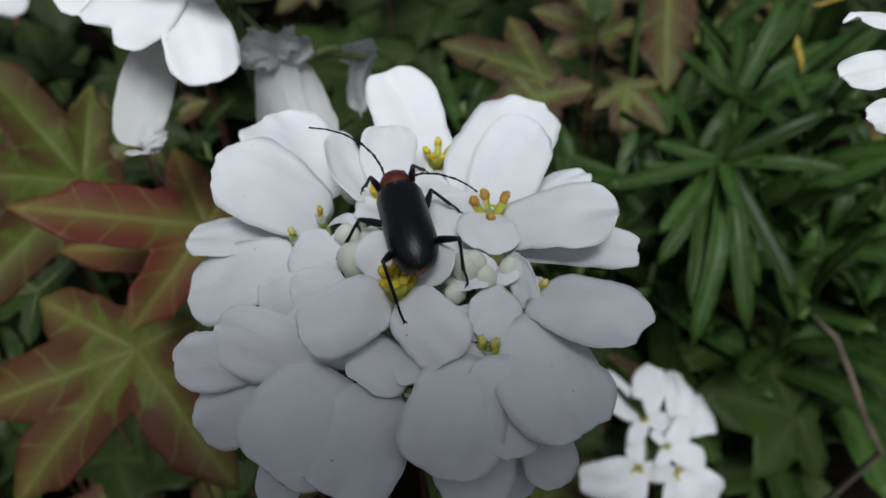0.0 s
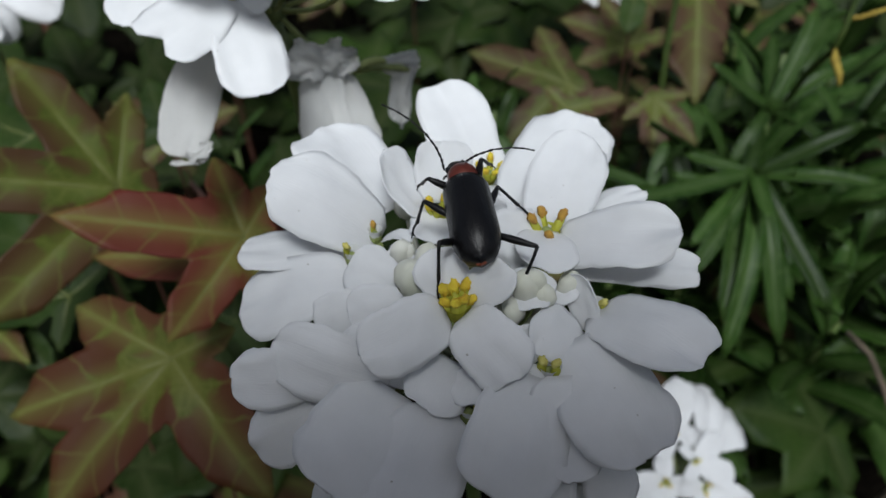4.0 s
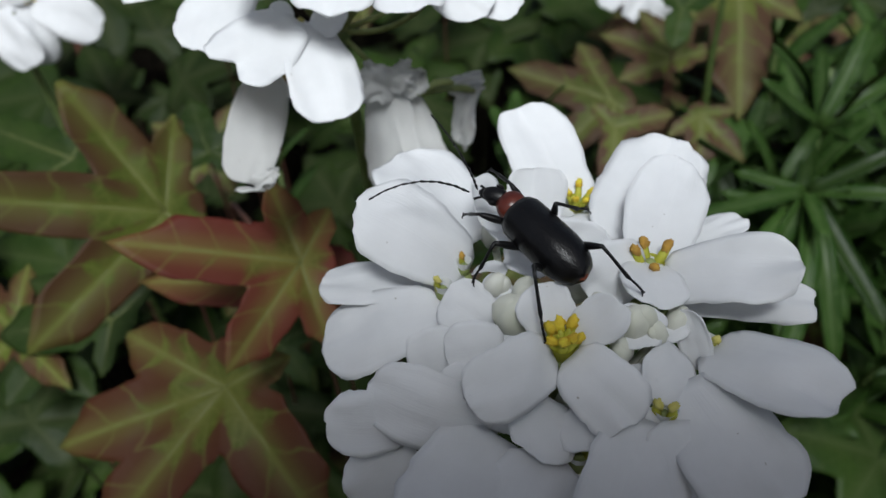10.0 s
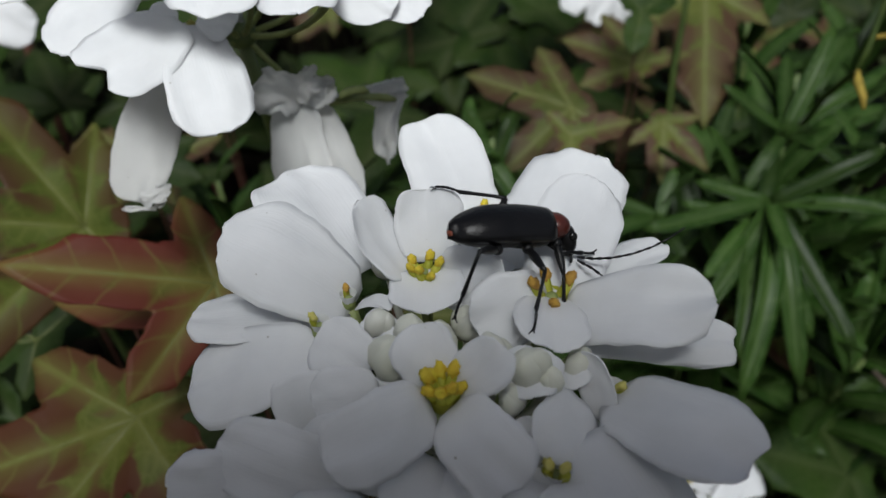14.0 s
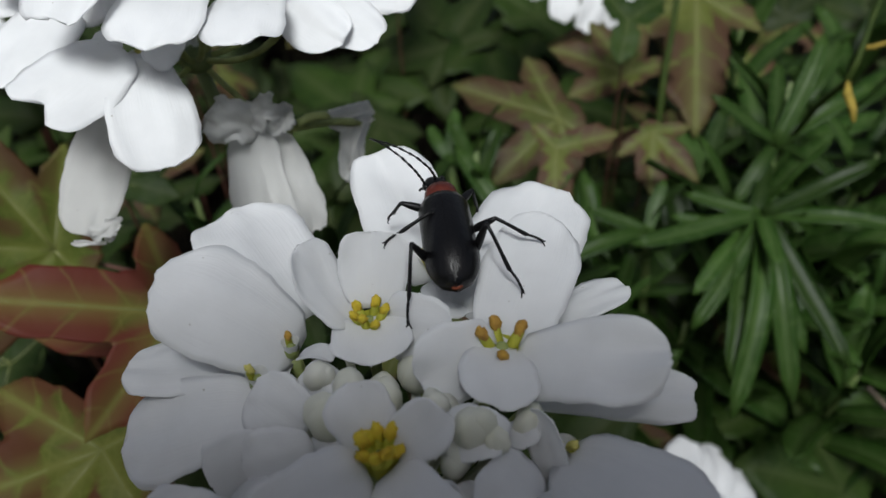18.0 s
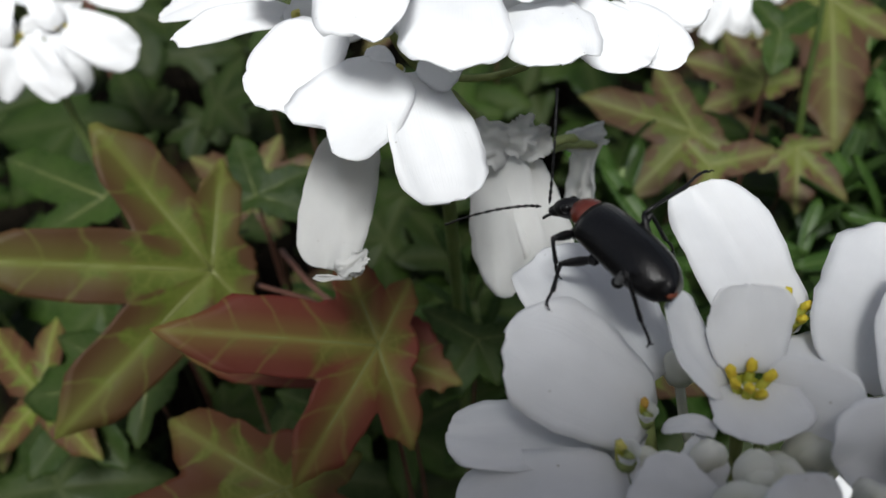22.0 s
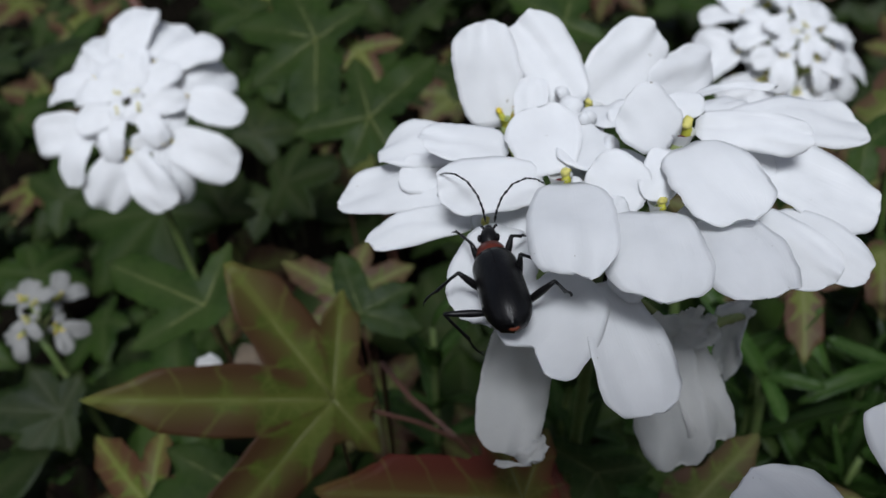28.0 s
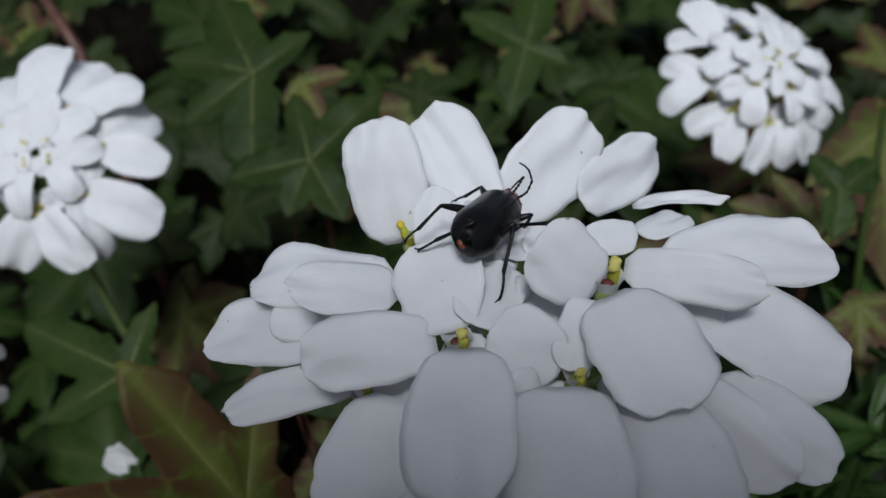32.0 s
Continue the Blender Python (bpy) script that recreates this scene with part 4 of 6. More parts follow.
side_head = flower_head((4.27, 5.95, 16.82), "white flower head with broad petals beside the others", (17.0, 9.0, 0.0))
f = floret(side_head, (3.89, 5.85, 17.17), anthers=3)
petal(f, (3.76, 5.85, 17.32), (3.07, 5.63, 17.53), 0.27, claw=0.5)
petal(f, (3.81, 5.67, 17.11), (2.94, 5.25, 17.24), 0.35, face=(-0.2, -0.5, 0.9), claw=0.5)
petal(f, (3.94, 5.90, 17.23), (4.08, 6.59, 17.59), 0.42)
petal(f, (3.92, 5.70, 17.15), (4.37, 5.62, 17.05), 0.40)
f = floret(side_head, (3.90, 5.35, 16.89), anthers=3)
petal(f, (3.80, 5.27, 16.87), (3.13, 5.07, 17.02), 0.28, face=(-0.2, -0.6, 0.8), claw=0.5)
petal(f, (3.81, 5.20, 16.86), (3.36, 4.66, 16.69), 0.38, face=(0, -0.8, 0.6))
petal(f, (3.92, 5.20, 16.86), (4.09, 4.77, 16.66), 0.38, face=(0, -0.8, 0.6))

def single_stem(pts, radius, material, name, label):
    e = thing(name, pts[0], label, "plant")
    bm = bmesh.new()
    o = Vector(pts[0])
    tube(bm, [Vector(p) - o for p in pts], [radius * (1 - 0.3 * i / len(pts)) for i in range(len(pts))], 8)
    part("shaft", bm, material, e)
    return e


single_stem([(4.17, 32.41, 0.00), (4.47, 16.41, 9.96), (4.35, 16.27, 11.07), (4.45, 16.91, 12.21), (4.59, 17.38, 13.14), (4.73, 18.06, 14.32)], 0.09, SHOOT, "green_shoot", "upright slender green flower shoot")
shoot = single_stem([(7.00, 18.50, 0.00), (6.75, 16.80, 9.00), (6.30, 13.80, 13.10), (5.99, 12.50, 14.22), (6.13, 12.63, 14.55), (6.33, 12.99, 14.99), (6.75, 13.60, 16.00)], 0.06, SHOOT, "withering_shoot", "slender green shoot with a yellowed leaf and straw-coloured stalk")
bm = bmesh.new()
tube(bm, [Vector(p) - Vector((7.0, 18.5, 0)) for p in ((5.99, 12.46, 14.24), (5.96, 12.30, 14.13), (6.02, 12.12, 13.96), (6.04, 12.02, 13.80))], [0.03, 0.07, 0.06, 0.03], 8)
part("dry_leaf", bm, STRAW, shoot, "yellowed shrivelled leaf")
bm = bmesh.new()
tube(bm, [Vector(p) - Vector((7.0, 18.5, 0)) for p in ((6.20, 12.74, 14.66), (6.37, 12.74, 14.68), (6.65, 12.80, 14.75), (7.10, 12.90, 14.86))], [0.04, 0.04, 0.035, 0.03], 8)
part("side_stalk", bm, STRAW, shoot, "thin straw-coloured stalk")
single_stem([(8.10, 10.49, 0.00), (8.40, 8.99, 7.38), (7.81, 9.10, 8.28), (7.54, 9.63, 8.92), (7.43, 10.25, 9.19), (7.20, 10.80, 9.23)], 0.07, LITTER, "dry_twig", "thin dry brown twig low among the leaves")
single_stem([(-5.65, 13.74, 0.00), (-5.35, 12.24, 11.56), (-4.79, 11.58, 11.42), (-4.09, 11.02, 11.23), (-3.53, 10.61, 10.92)], 0.05, RED_STEM, "creeping_vine", "reddish brown creeping stem under the flowers")
single_stem([(-3.83, 12.11, 0.00), (-3.53, 10.61, 10.92), (-3.94, 10.49, 11.67), (-4.48, 10.32, 12.21), (-5.09, 10.20, 12.55), (-5.57, 10.12, 12.77)], 0.04, RED_STEM, "creeping_vine", "thin reddish brown stalk running under a lobed leaf")
single_stem([(-12.92, 23.40, 0.00), (-12.62, 21.90, 14.34), (-13.45, 22.83, 14.88), (-14.30, 23.78, 15.46)], 0.16, RED_STEM, "woody_branch", "reddish brown woody stem in shade")


# ---- ground ----
def make_ground():
    """Rough soil, near-black to hold the shade under plants, one sheet out to the horizon, finer near by."""
    bm = bmesh.new()
    xs = [-60000, -8000, -1200, -250] + [-60 + 2.4 * i for i in range(51)] + [250, 1200, 8000, 60000]
    ys = [-60000, -8000, -1200, -250] + [-40 + 2.4 * i for i in range(51)] + [250, 1200, 8000, 60000]
    rows = [[bm.verts.new((x * CM, y * CM, (0.9 * noise.noise(Vector((x * 0.2, y * 0.2, 0))) - 0.6 if abs(x) < 90 and abs(y) < 90 else -0.6) * CM)) for x in xs] for y in ys]
    for a, b in zip(rows, rows[1:]):
        for j in range(len(a) - 1):
            bm.faces.new((a[j], a[j + 1], b[j + 1], b[j]))
    return tagged(part("ground", bm, SHADED_SOIL), "dark shaded soil under the plants", "ground", kind="structure")


make_ground()



# ---- lobed leaves ----
lobed_leaf((-2.99, 7.76, 13.87), (0.46, -0.47, 0.75), (-0.89, -0.28, 0.36), [(0, 2.16, 0.38), (60, 1.65, 0.42), (-66, 1.10, 0.50), (112, 1.15, 0.45), (-115, 0.85, 0.50)], LEAF_RED, "red-flushed green lobed leaf with pale veins", droop=0.03)
lobed_leaf((-5.58, 9.98, 12.99), (0.54, -0.63, 0.56), (-0.84, -0.40, 0.37), [(0, 3.19, 0.30), (-49, 2.46, 0.38), (-93, 1.61, 0.40), (50, 2.85, 0.36), (135, 1.1, 0.40)], LEAF_DEEP, "olive green lobed leaf with reddish margins and a small hole", web=0.19, droop=0.02)
lobed_leaf((-4.08, 7.06, 12.36), (-0.12, -0.60, 0.79), (-0.94, -0.20, -0.29), [(0, 2.41, 0.42), (-45, 1.65, 0.52), (33, 2.59, 0.40), (111, 2.30, 0.46), (-175, 1.0, 0.5)], LEAF_MIXED, "olive lobed leaf flushed red-brown along its margins", web=0.24)
lobed_leaf((2.17, 16.06, 11.61), (0.00, -0.55, 0.83), (-0.92, 0.32, 0.21), [(-0, 2.63, 0.38), (67, 2.10, 0.40), (119, 1.61, 0.45), (167, 1.16, 0.40), (-46, 1.83, 0.40)], LEAF_OLIVE, "yellowish green lobed leaf with brown edges")
lobed_leaf((3.74, 17.07, 12.19), (0.05, -0.55, 0.83), (-0.93, 0.28, 0.24), [(0, 1.87, 0.42), (-37, 1.53, 0.40), (44, 1.54, 0.42), (-143, 1.21, 0.40), (-84, 1.38, 0.40)], LEAF_OLIVE, "yellow-green lobed leaf with brown edges")
lobed_leaf((4.03, 15.59, 11.59), (0.00, -0.60, 0.80), (-0.07, -0.80, -0.60), [(-0, 1.37, 0.50), (44, 1.34, 0.40), (-52, 0.90, 0.40), (102, 0.85, 0.40)], LEAF_OLIVE, "hanging lobed leaf with brownish tips")
lobed_leaf((-2.01, 9.26, 12.50), (0.10, -0.60, 0.80), (-0.88, 0.32, 0.35), [(0, 0.83, 0.50), (86, 1.06, 0.50), (143, 0.66, 0.50), (-142, 0.74, 0.50)], LEAF_GREEN_SHADED, "green lobed leaf under white flowers")
lobed_leaf((-2.93, 8.59, 12.84), (0.00, -0.50, 0.86), (-1.00, 0.01, 0.01), [(0, 2.62, 0.30), (88, 0.72, 0.45), (159, 0.84, 0.50)], LEAF_RED, "red-flushed lobed leaf low under flowers")
lobed_leaf((-0.71, 9.28, 11.94), (0.10, -0.55, 0.83), (0.99, 0.11, -0.05), [(-0, 2.32, 0.36), (40, 1.40, 0.40), (-115, 0.77, 0.40)], LEAF_OLIVE, "olive leaf with red margin below flower")
lobed_leaf((1.83, 13.59, 12.42), (0.00, -0.60, 0.80), (-0.07, -0.80, -0.60), [(-0, 1.43, 0.45), (-136, 0.67, 0.50), (109, 1.20, 0.50)], LEAF_OLIVE, "olive leaf with brown tip behind flowers")
lobed_leaf((3.32, 15.95, 13.80), (0.00, -0.60, 0.80), (-0.22, -0.78, -0.58), [(0, 0.93, 0.60), (139, 0.97, 0.60), (-136, 0.83, 0.60)], LEAF_GREEN_SHADED, "green lobed leaf behind flowers")
lobed_leaf((-7.54, 19.21, 14.81), (0.00, -0.55, 0.83), (0.08, -0.83, -0.55), [(0, 2.52, 0.50), (-109, 2.03, 0.50), (-52, 1.94, 0.40), (128, 1.55, 0.50), (-157, 2.37, 0.50)], LEAF_GREEN_SHADED, "deep green lobed leaf")
lobed_leaf((-6.15, 17.40, 13.73), (0.00, -0.55, 0.83), (-0.97, -0.19, -0.12), [(0, 1.71, 0.50), (61, 1.37, 0.50), (-142, 2.16, 0.45), (108, 1.55, 0.50), (-86, 1.64, 0.40)], LEAF_GREEN_SHADED, "green lobed leaf with pale veins")
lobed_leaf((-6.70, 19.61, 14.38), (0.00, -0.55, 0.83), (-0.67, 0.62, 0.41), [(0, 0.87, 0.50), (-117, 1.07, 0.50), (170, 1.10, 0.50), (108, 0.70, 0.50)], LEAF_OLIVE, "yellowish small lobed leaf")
lobed_leaf((-1.78, 23.55, 13.59), (0.00, -0.55, 0.83), (-0.22, -0.81, -0.54), [(0, 2.03, 0.50), (-112, 1.94, 0.50), (77, 1.25, 0.50), (-180, 2.18, 0.50)], LEAF_GREEN_SHADED, "deep green lobed leaf in shade")
lobed_leaf((-5.63, 12.34, 12.60), (0.10, -0.60, 0.80), (0.87, 0.45, 0.23), [(0, 1.05, 0.50), (83, 1.16, 0.50), (-42, 1.16, 0.50), (174, 0.79, 0.50)], LEAF_GREEN_SHADED, "green lobed leaf in shade")
lobed_leaf((-8.97, 13.73, 11.57), (-0.10, -0.60, 0.80), (-0.92, 0.35, 0.15), [(-0, 2.65, 0.36), (51, 1.75, 0.42), (-80, 1.40, 0.40)], LEAF_GREEN_SHADED, "olive lobed leaf in shade")
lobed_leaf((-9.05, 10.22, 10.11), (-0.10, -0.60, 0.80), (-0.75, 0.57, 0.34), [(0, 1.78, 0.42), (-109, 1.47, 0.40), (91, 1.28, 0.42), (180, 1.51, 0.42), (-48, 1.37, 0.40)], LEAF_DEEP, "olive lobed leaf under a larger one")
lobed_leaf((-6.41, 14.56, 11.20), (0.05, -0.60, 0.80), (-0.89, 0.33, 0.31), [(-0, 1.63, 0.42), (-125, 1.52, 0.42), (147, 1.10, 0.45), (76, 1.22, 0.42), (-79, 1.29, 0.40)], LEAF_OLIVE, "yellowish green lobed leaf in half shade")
lobed_leaf((-8.50, 10.18, 9.86), (0.10, -0.60, 0.80), (-0.83, 0.39, 0.40), [(0, 1.43, 0.45), (-112, 1.10, 0.45), (166, 1.33, 0.45), (93, 1.38, 0.45), (-44, 1.26, 0.40)], LEAF_GREEN_SHADED, "green lobed leaf low in the shade")
lobed_leaf((-4.23, 9.94, 10.20), (0.10, -0.60, 0.80), (-0.95, 0.19, 0.26), [(-0, 1.02, 0.45), (-129, 1.12, 0.45), (149, 0.96, 0.45), (68, 0.99, 0.45), (-69, 0.94, 0.40)], LEAF_GREEN_SHADED, "green lobed leaf below a red one")
lobed_leaf((-7.13, 10.11, 10.57), (-0.10, -0.60, 0.80), (-0.92, 0.37, 0.16), [(0, 1.95, 0.42), (29, 2.36, 0.42), (109, 1.02, 0.40), (-111, 1.00, 0.40)], LEAF_GREEN_SHADED, "green lobed leaf near the ground")

lobed_leaf((5.61, 19.66, 13.00), (0.05, -0.55, 0.83), (-0.08, -0.83, -0.55), [(0, 3.66, 0.42), (-48, 2.2, 0.45), (63, 1.9, 0.45), (130, 1.3, 0.5)], LEAF_OLIVE, "olive lobed leaf with brownish margins hanging behind a shoot")

# lesser leaves that fill the depth behind
fill = random.Random(5)
for i in range(262):
    far = fill.random()
    y = 11 + 42 * far
    x = fill.uniform(-1, 1) * (7 + 0.55 * y) - 2.5
    z = fill.uniform(2.0, 8.0) + 0.10 * y
    if x < -5 and y < 17 and fill.random() < 0.3:
        continue
    mat = LEAF_SHADED if fill.random() < 0.55 else LEAF_GREEN_SHADED if fill.random() < 0.6 else LEAF_OLIVE
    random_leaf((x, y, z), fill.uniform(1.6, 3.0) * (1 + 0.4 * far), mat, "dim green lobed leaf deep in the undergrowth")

# the countless leaves below them, one mass
def undergrowth(count, seed):
    rnd = random.Random(seed)
    slots = [LEAF_SHADED, LEAF_GREEN_SHADED, LEAF_OLIVE, SHADED_STEM]
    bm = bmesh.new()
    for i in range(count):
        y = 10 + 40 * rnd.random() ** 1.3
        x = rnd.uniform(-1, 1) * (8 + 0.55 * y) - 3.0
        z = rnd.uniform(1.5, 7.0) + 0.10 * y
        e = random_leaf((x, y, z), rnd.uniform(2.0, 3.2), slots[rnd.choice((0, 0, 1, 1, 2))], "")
        for ob in list(e.children):
            me = ob.data
            first = len(bm.faces)
            bm.from_mesh(me)
            bm.faces.ensure_lookup_table()
            bm.verts.ensure_lookup_table()
            k = slots.index(me.materials[0])
            for f in bm.faces[first:]:
                f.material_index = k
            bmesh.ops.translate(bm, vec=e.location, verts=bm.verts[len(bm.verts) - len(me.vertices):])
            bpy.data.objects.remove(ob)
            bpy.data.meshes.remove(me)
        bpy.data.objects.remove(e)
    ob = part("undergrowth", bm, slots[0])
    for m in slots[1:]:
        ob.data.materials.append(m)
    tagged(ob, "mass of dim green lobed leaves over dark soil", "foliage", kind="stuff")


undergrowth(190, 8)

# ---- narrow-leaved shoots ----
narrow_leaf_meshes()
leafy_shoot((5.88, 14.03, 10.82), (5.88, 15.23, 0.0), 17, 3.6, 0)
leafy_shoot((5.65, 13.13, 9.25), (6.17, 14.33, 0.0), 16, 3.4, 1)
leafy_shoot((7.55, 13.70, 9.61), (7.03, 14.90, 0.0), 17, 3.8, 2)
leafy_shoot((8.77, 15.56, 11.07), (8.78, 16.76, 0.0), 16, 3.8, 3)
leafy_shoot((7.19, 16.96, 12.02), (7.71, 18.16, 0.0), 20, 3.4, 4)
leafy_shoot((7.58, 11.66, 8.69), (7.05, 12.86, 0.0), 18, 3.6, 5)
leafy_shoot((5.42, 16.14, 10.24), (5.44, 17.34, 0.0), 18, 3.0, 6)
leafy_shoot((4.77, 13.34, 8.41), (5.28, 14.54, 0.0), 20, 2.8, 7)
leafy_shoot((5.75, 13.10, 6.52), (5.22, 14.30, 0.0), 16, 3.0, 8)
leafy_shoot((0.40, 13.75, 12.27), (0.43, 14.95, 0.0), 16, 2.6, 9)
leafy_shoot((1.20, 13.06, 10.92), (1.71, 14.26, 0.0), 18, 2.6, 10)
leafy_shoot((3.44, 13.46, 10.30), (2.90, 14.66, 0.0), 20, 3.0, 11)
leafy_shoot((2.81, 11.89, 9.92), (2.85, 13.09, 0.0), 18, 2.6, 12)
leafy_shoot((9.32, 14.20, 8.61), (9.82, 15.40, 0.0), 20, 3.0, 13)
leafy_shoot((8.19, 16.52, 9.89), (7.65, 17.72, 0.0), 20, 3.0, 14)
leafy_shoot((7.22, 20.82, 12.00), (7.27, 22.02, 0.0), 20, 3.4, 15)
leafy_shoot((10.26, 20.29, 11.31), (10.75, 21.49, 0.0), 20, 3.4, 16)
leafy_shoot((-4.47, 12.57, 12.08), (-5.02, 13.77, 0.0), 15, 1.8, 17)
leafy_shoot((-2.05, 12.01, 12.26), (-1.99, 13.21, 0.0), 14, 1.6, 18)
leafy_shoot((-2.10, 11.20, 11.37), (-1.62, 12.40, 0.0), 14, 1.8, 19)
leafy_shoot((10.73, 15.28, 9.92), (10.18, 16.48, 0.0), 20, 3.2, 20)
leafy_shoot((9.79, 12.42, 8.00), (9.86, 13.62, 0.0), 20, 3.0, 21)

def spread_shoot(at, tips, seed):
    """A shoot whose long strap leaves spread from one point."""
    e = thing("leafy_shoot", at, "green shoot with long narrow strap-like leaves spreading", "plant", "leafy shoots")
    bm = bmesh.new()
    tube(bm, arc((0.5, 1.5, -at[2]), (0, 0, 0), (0.3, 0.2, 0), 8), [0.09] * 9, 8)
    part("stem", bm, STEM, e)
    for i, p in enumerate(tips):
        d = Vector(p) - Vector(at)
        x = d.normalized()
        z = Vector((0.15 * math.sin(i * 2.1 + seed), -0.5, 1))
        z = (z - x * z.dot(x)).normalized()
        m = Matrix((x, z.cross(x), z)).transposed().to_4x4()
        ob = new("narrow_leaf", BLADES[(i + seed) % 6])
        ob.parent = e
        ob.matrix_basis = m @ Matrix.Diagonal((d.length, 0.3 * d.length + 1.0, d.length, 1))
    return e


spread_shoot((5.66, 13.27, 11.17), [(3.19, 12.75, 10.89), (4.32, 13.76, 11.21), (7.52, 13.43, 12.23), (7.83, 12.54, 11.39), (4.90, 10.33, 8.99), (5.99, 10.53, 9.21), (6.75, 11.00, 9.47), (4.30, 11.65, 9.77), (5.51, 11.82, 11.17)], 0)
spread_shoot((6.10, 14.50, 11.95), [(4.72, 14.65, 12.80), (7.01, 15.73, 13.62), (7.93, 14.95, 12.91), (7.24, 13.46, 11.66), (5.30, 13.55, 11.22), (6.47, 16.05, 12.83)], 1)
spread_shoot((5.38, 13.12, 10.87), [(4.81, 10.91, 9.37), (4.20, 12.01, 10.42), (6.30, 11.35, 9.58), (5.97, 14.40, 11.83), (4.06, 13.48, 11.02)], 2)
spread_shoot((-0.11, 14.34, 11.74), [(0.09, 15.12, 12.40), (-0.52, 14.91, 12.16), (0.53, 14.05, 11.67), (-0.43, 13.96, 11.60)], 3)
spread_shoot((1.19, 12.65, 11.04), [(-0.00, 13.76, 12.41), (2.11, 12.37, 11.20), (1.05, 13.13, 11.39), (1.39, 11.79, 10.84)], 4)
spread_shoot((3.62, 13.23, 10.81), [(1.89, 12.40, 10.76), (2.49, 13.60, 11.14), (3.91, 13.99, 11.49), (3.98, 12.43, 10.51)], 5)
e = thing("fallen_petal", (-8.17, 11.35, 12.27), "crumpled fallen white petal lying on a leaf", "petal")
ORIGINS[e.name] = tuple(c * CM for c in (-8.17, 11.35, 12.27))
petal(e, (-8.17, 11.35, 12.27), (-7.65, 11.19, 12.33), 0.40, face=(0, -0.6, 0.8), wave=4, cup=0.15, blunt=2, material=OLD_WHITE, name="petal_blade")
e = thing("fallen_petal", (-8.23, 12.95, 11.06), "withered orange-brown petal lying on a leaf", "petal")
ORIGINS[e.name] = tuple(c * CM for c in (-8.23, 12.95, 11.06))
petal(e, (-8.23, 12.95, 11.06), (-7.64, 12.77, 11.01), 0.50, face=(0, -0.6, 0.8), wave=4, cup=0.15, blunt=2, material=LITTER, name="petal_blade")
e = thing("fallen_petal", (-6.60, 9.19, 11.85), "small fallen white petal among leaves", "petal")
ORIGINS[e.name] = tuple(c * CM for c in (-6.60, 9.19, 11.85))
petal(e, (-6.60, 9.19, 11.85), (-6.30, 9.10, 11.86), 0.30, face=(0, -0.6, 0.8), wave=4, cup=0.15, blunt=2, material=SHADED_OLD_WHITE, name="petal_blade")


# ---- the compact camera that is held close over the flowers and shades them ----
def rounded_box(bm, size, at, edge):
    made = bmesh.ops.create_cube(bm, size=1.0, matrix=Matrix.Translation(Vector(at) * CM) @ Matrix.Diagonal([c * CM for c in size] + [1]))
    bmesh.ops.bevel(bm, geom=list({e for v in made["verts"] for e in v.link_edges}), offset=edge * CM, segments=3, affect="EDGES")


held_camera = tagged(new("compact_camera"), "black compact camera held close above the white flowers", "camera")
bm = bmesh.new()
rounded_box(bm, (8.8, 8.0, 2.5), (0, -1.38, 4.5), 0.7)
part("body", bm, CASING, held_camera)
bm = bmesh.new()
rounded_box(bm, (1.5, 5.0, 0.5), (-3.2, -1.6, 3.2), 0.2)
part("grip", bm, CASING, held_camera)
bm = bmesh.new()
tube(bm, [(0, 0, 3.4), (0, 0, 3.02), (0, 0, 2.98)], [1.9, 1.9, 1.8], 40)
lens = part("lens_ring", bm, CASING, held_camera)
bm = bmesh.new()
blob(bm, (0, 0, 2.99), (1.1, 1.1, 0.05), None, 0.0, 24, 8)
part("front_lens", bm, LENS_GLASS, lens)
bm = bmesh.new()
tube(bm, [(0, -4.6, 4.6), (0, -6.2, 3.6), (0, -20.8, -8.6)], [0.5, 0.7, 0.6], 14)
part("stand_leg", bm, CASING, held_camera)


# ---- the beetle: x ahead, z up, its origin in the middle of the back's base ----
def shell(bm, x0, x1, half, height, low, side, n=18, k=10, front=0.86, rear=2.4, close=True):
    """One half of a vaulted shell between x0 (rear) and x1 (front), on one side of the seam."""
    rows = []
    for i in range(n + 1):
        u = i / n
        x = x0 + (x1 - x0) * u
        w = (1 - (1 - min(1, u / 0.42)) ** rear) ** (1 / rear) * (1 - 0.04 * max(0, (u - 0.42) / 0.58))
        if u > 0.93:
            w *= 1 - (1 - front) * ((u - 0.93) / 0.07) ** 2
        h = height * (0.12 + 0.88 * (1 - (1 - min(1, u / 0.5)) ** 2.4)) * (1 - 0.18 * max(0, (u - 0.6) / 0.4) ** 2)
        row = []
        for j in range(k + 1):
            q = math.pi / 2 * j / k
            yy = math.sin(q) * half * w
            zz = low + (h - low) * math.cos(q) if j < k else low
            row.append(bm.verts.new((x * CM, side * (0.0008 + yy) * CM, zz * CM)))
        row.append(bm.verts.new((x * CM, side * (0.002 + half * w * 0.9) * CM, (low - 0.03) * CM)))
        row.append(bm.verts.new((x * CM, side * 0.002 * CM, (low - 0.02) * CM)))
        rows.append(row)
    for a, b in zip(rows, rows[1:]):
        for j in range(len(a) - 1):
            p = j + 1
            f = (a[j], b[j], b[p], a[p])
            bm.faces.new(f if side > 0 else f[::-1])
    bm.faces.new(rows[-1] if side < 0 else rows[-1][::-1])
    bm.faces.new(rows[0] if side > 0 else rows[0][::-1])


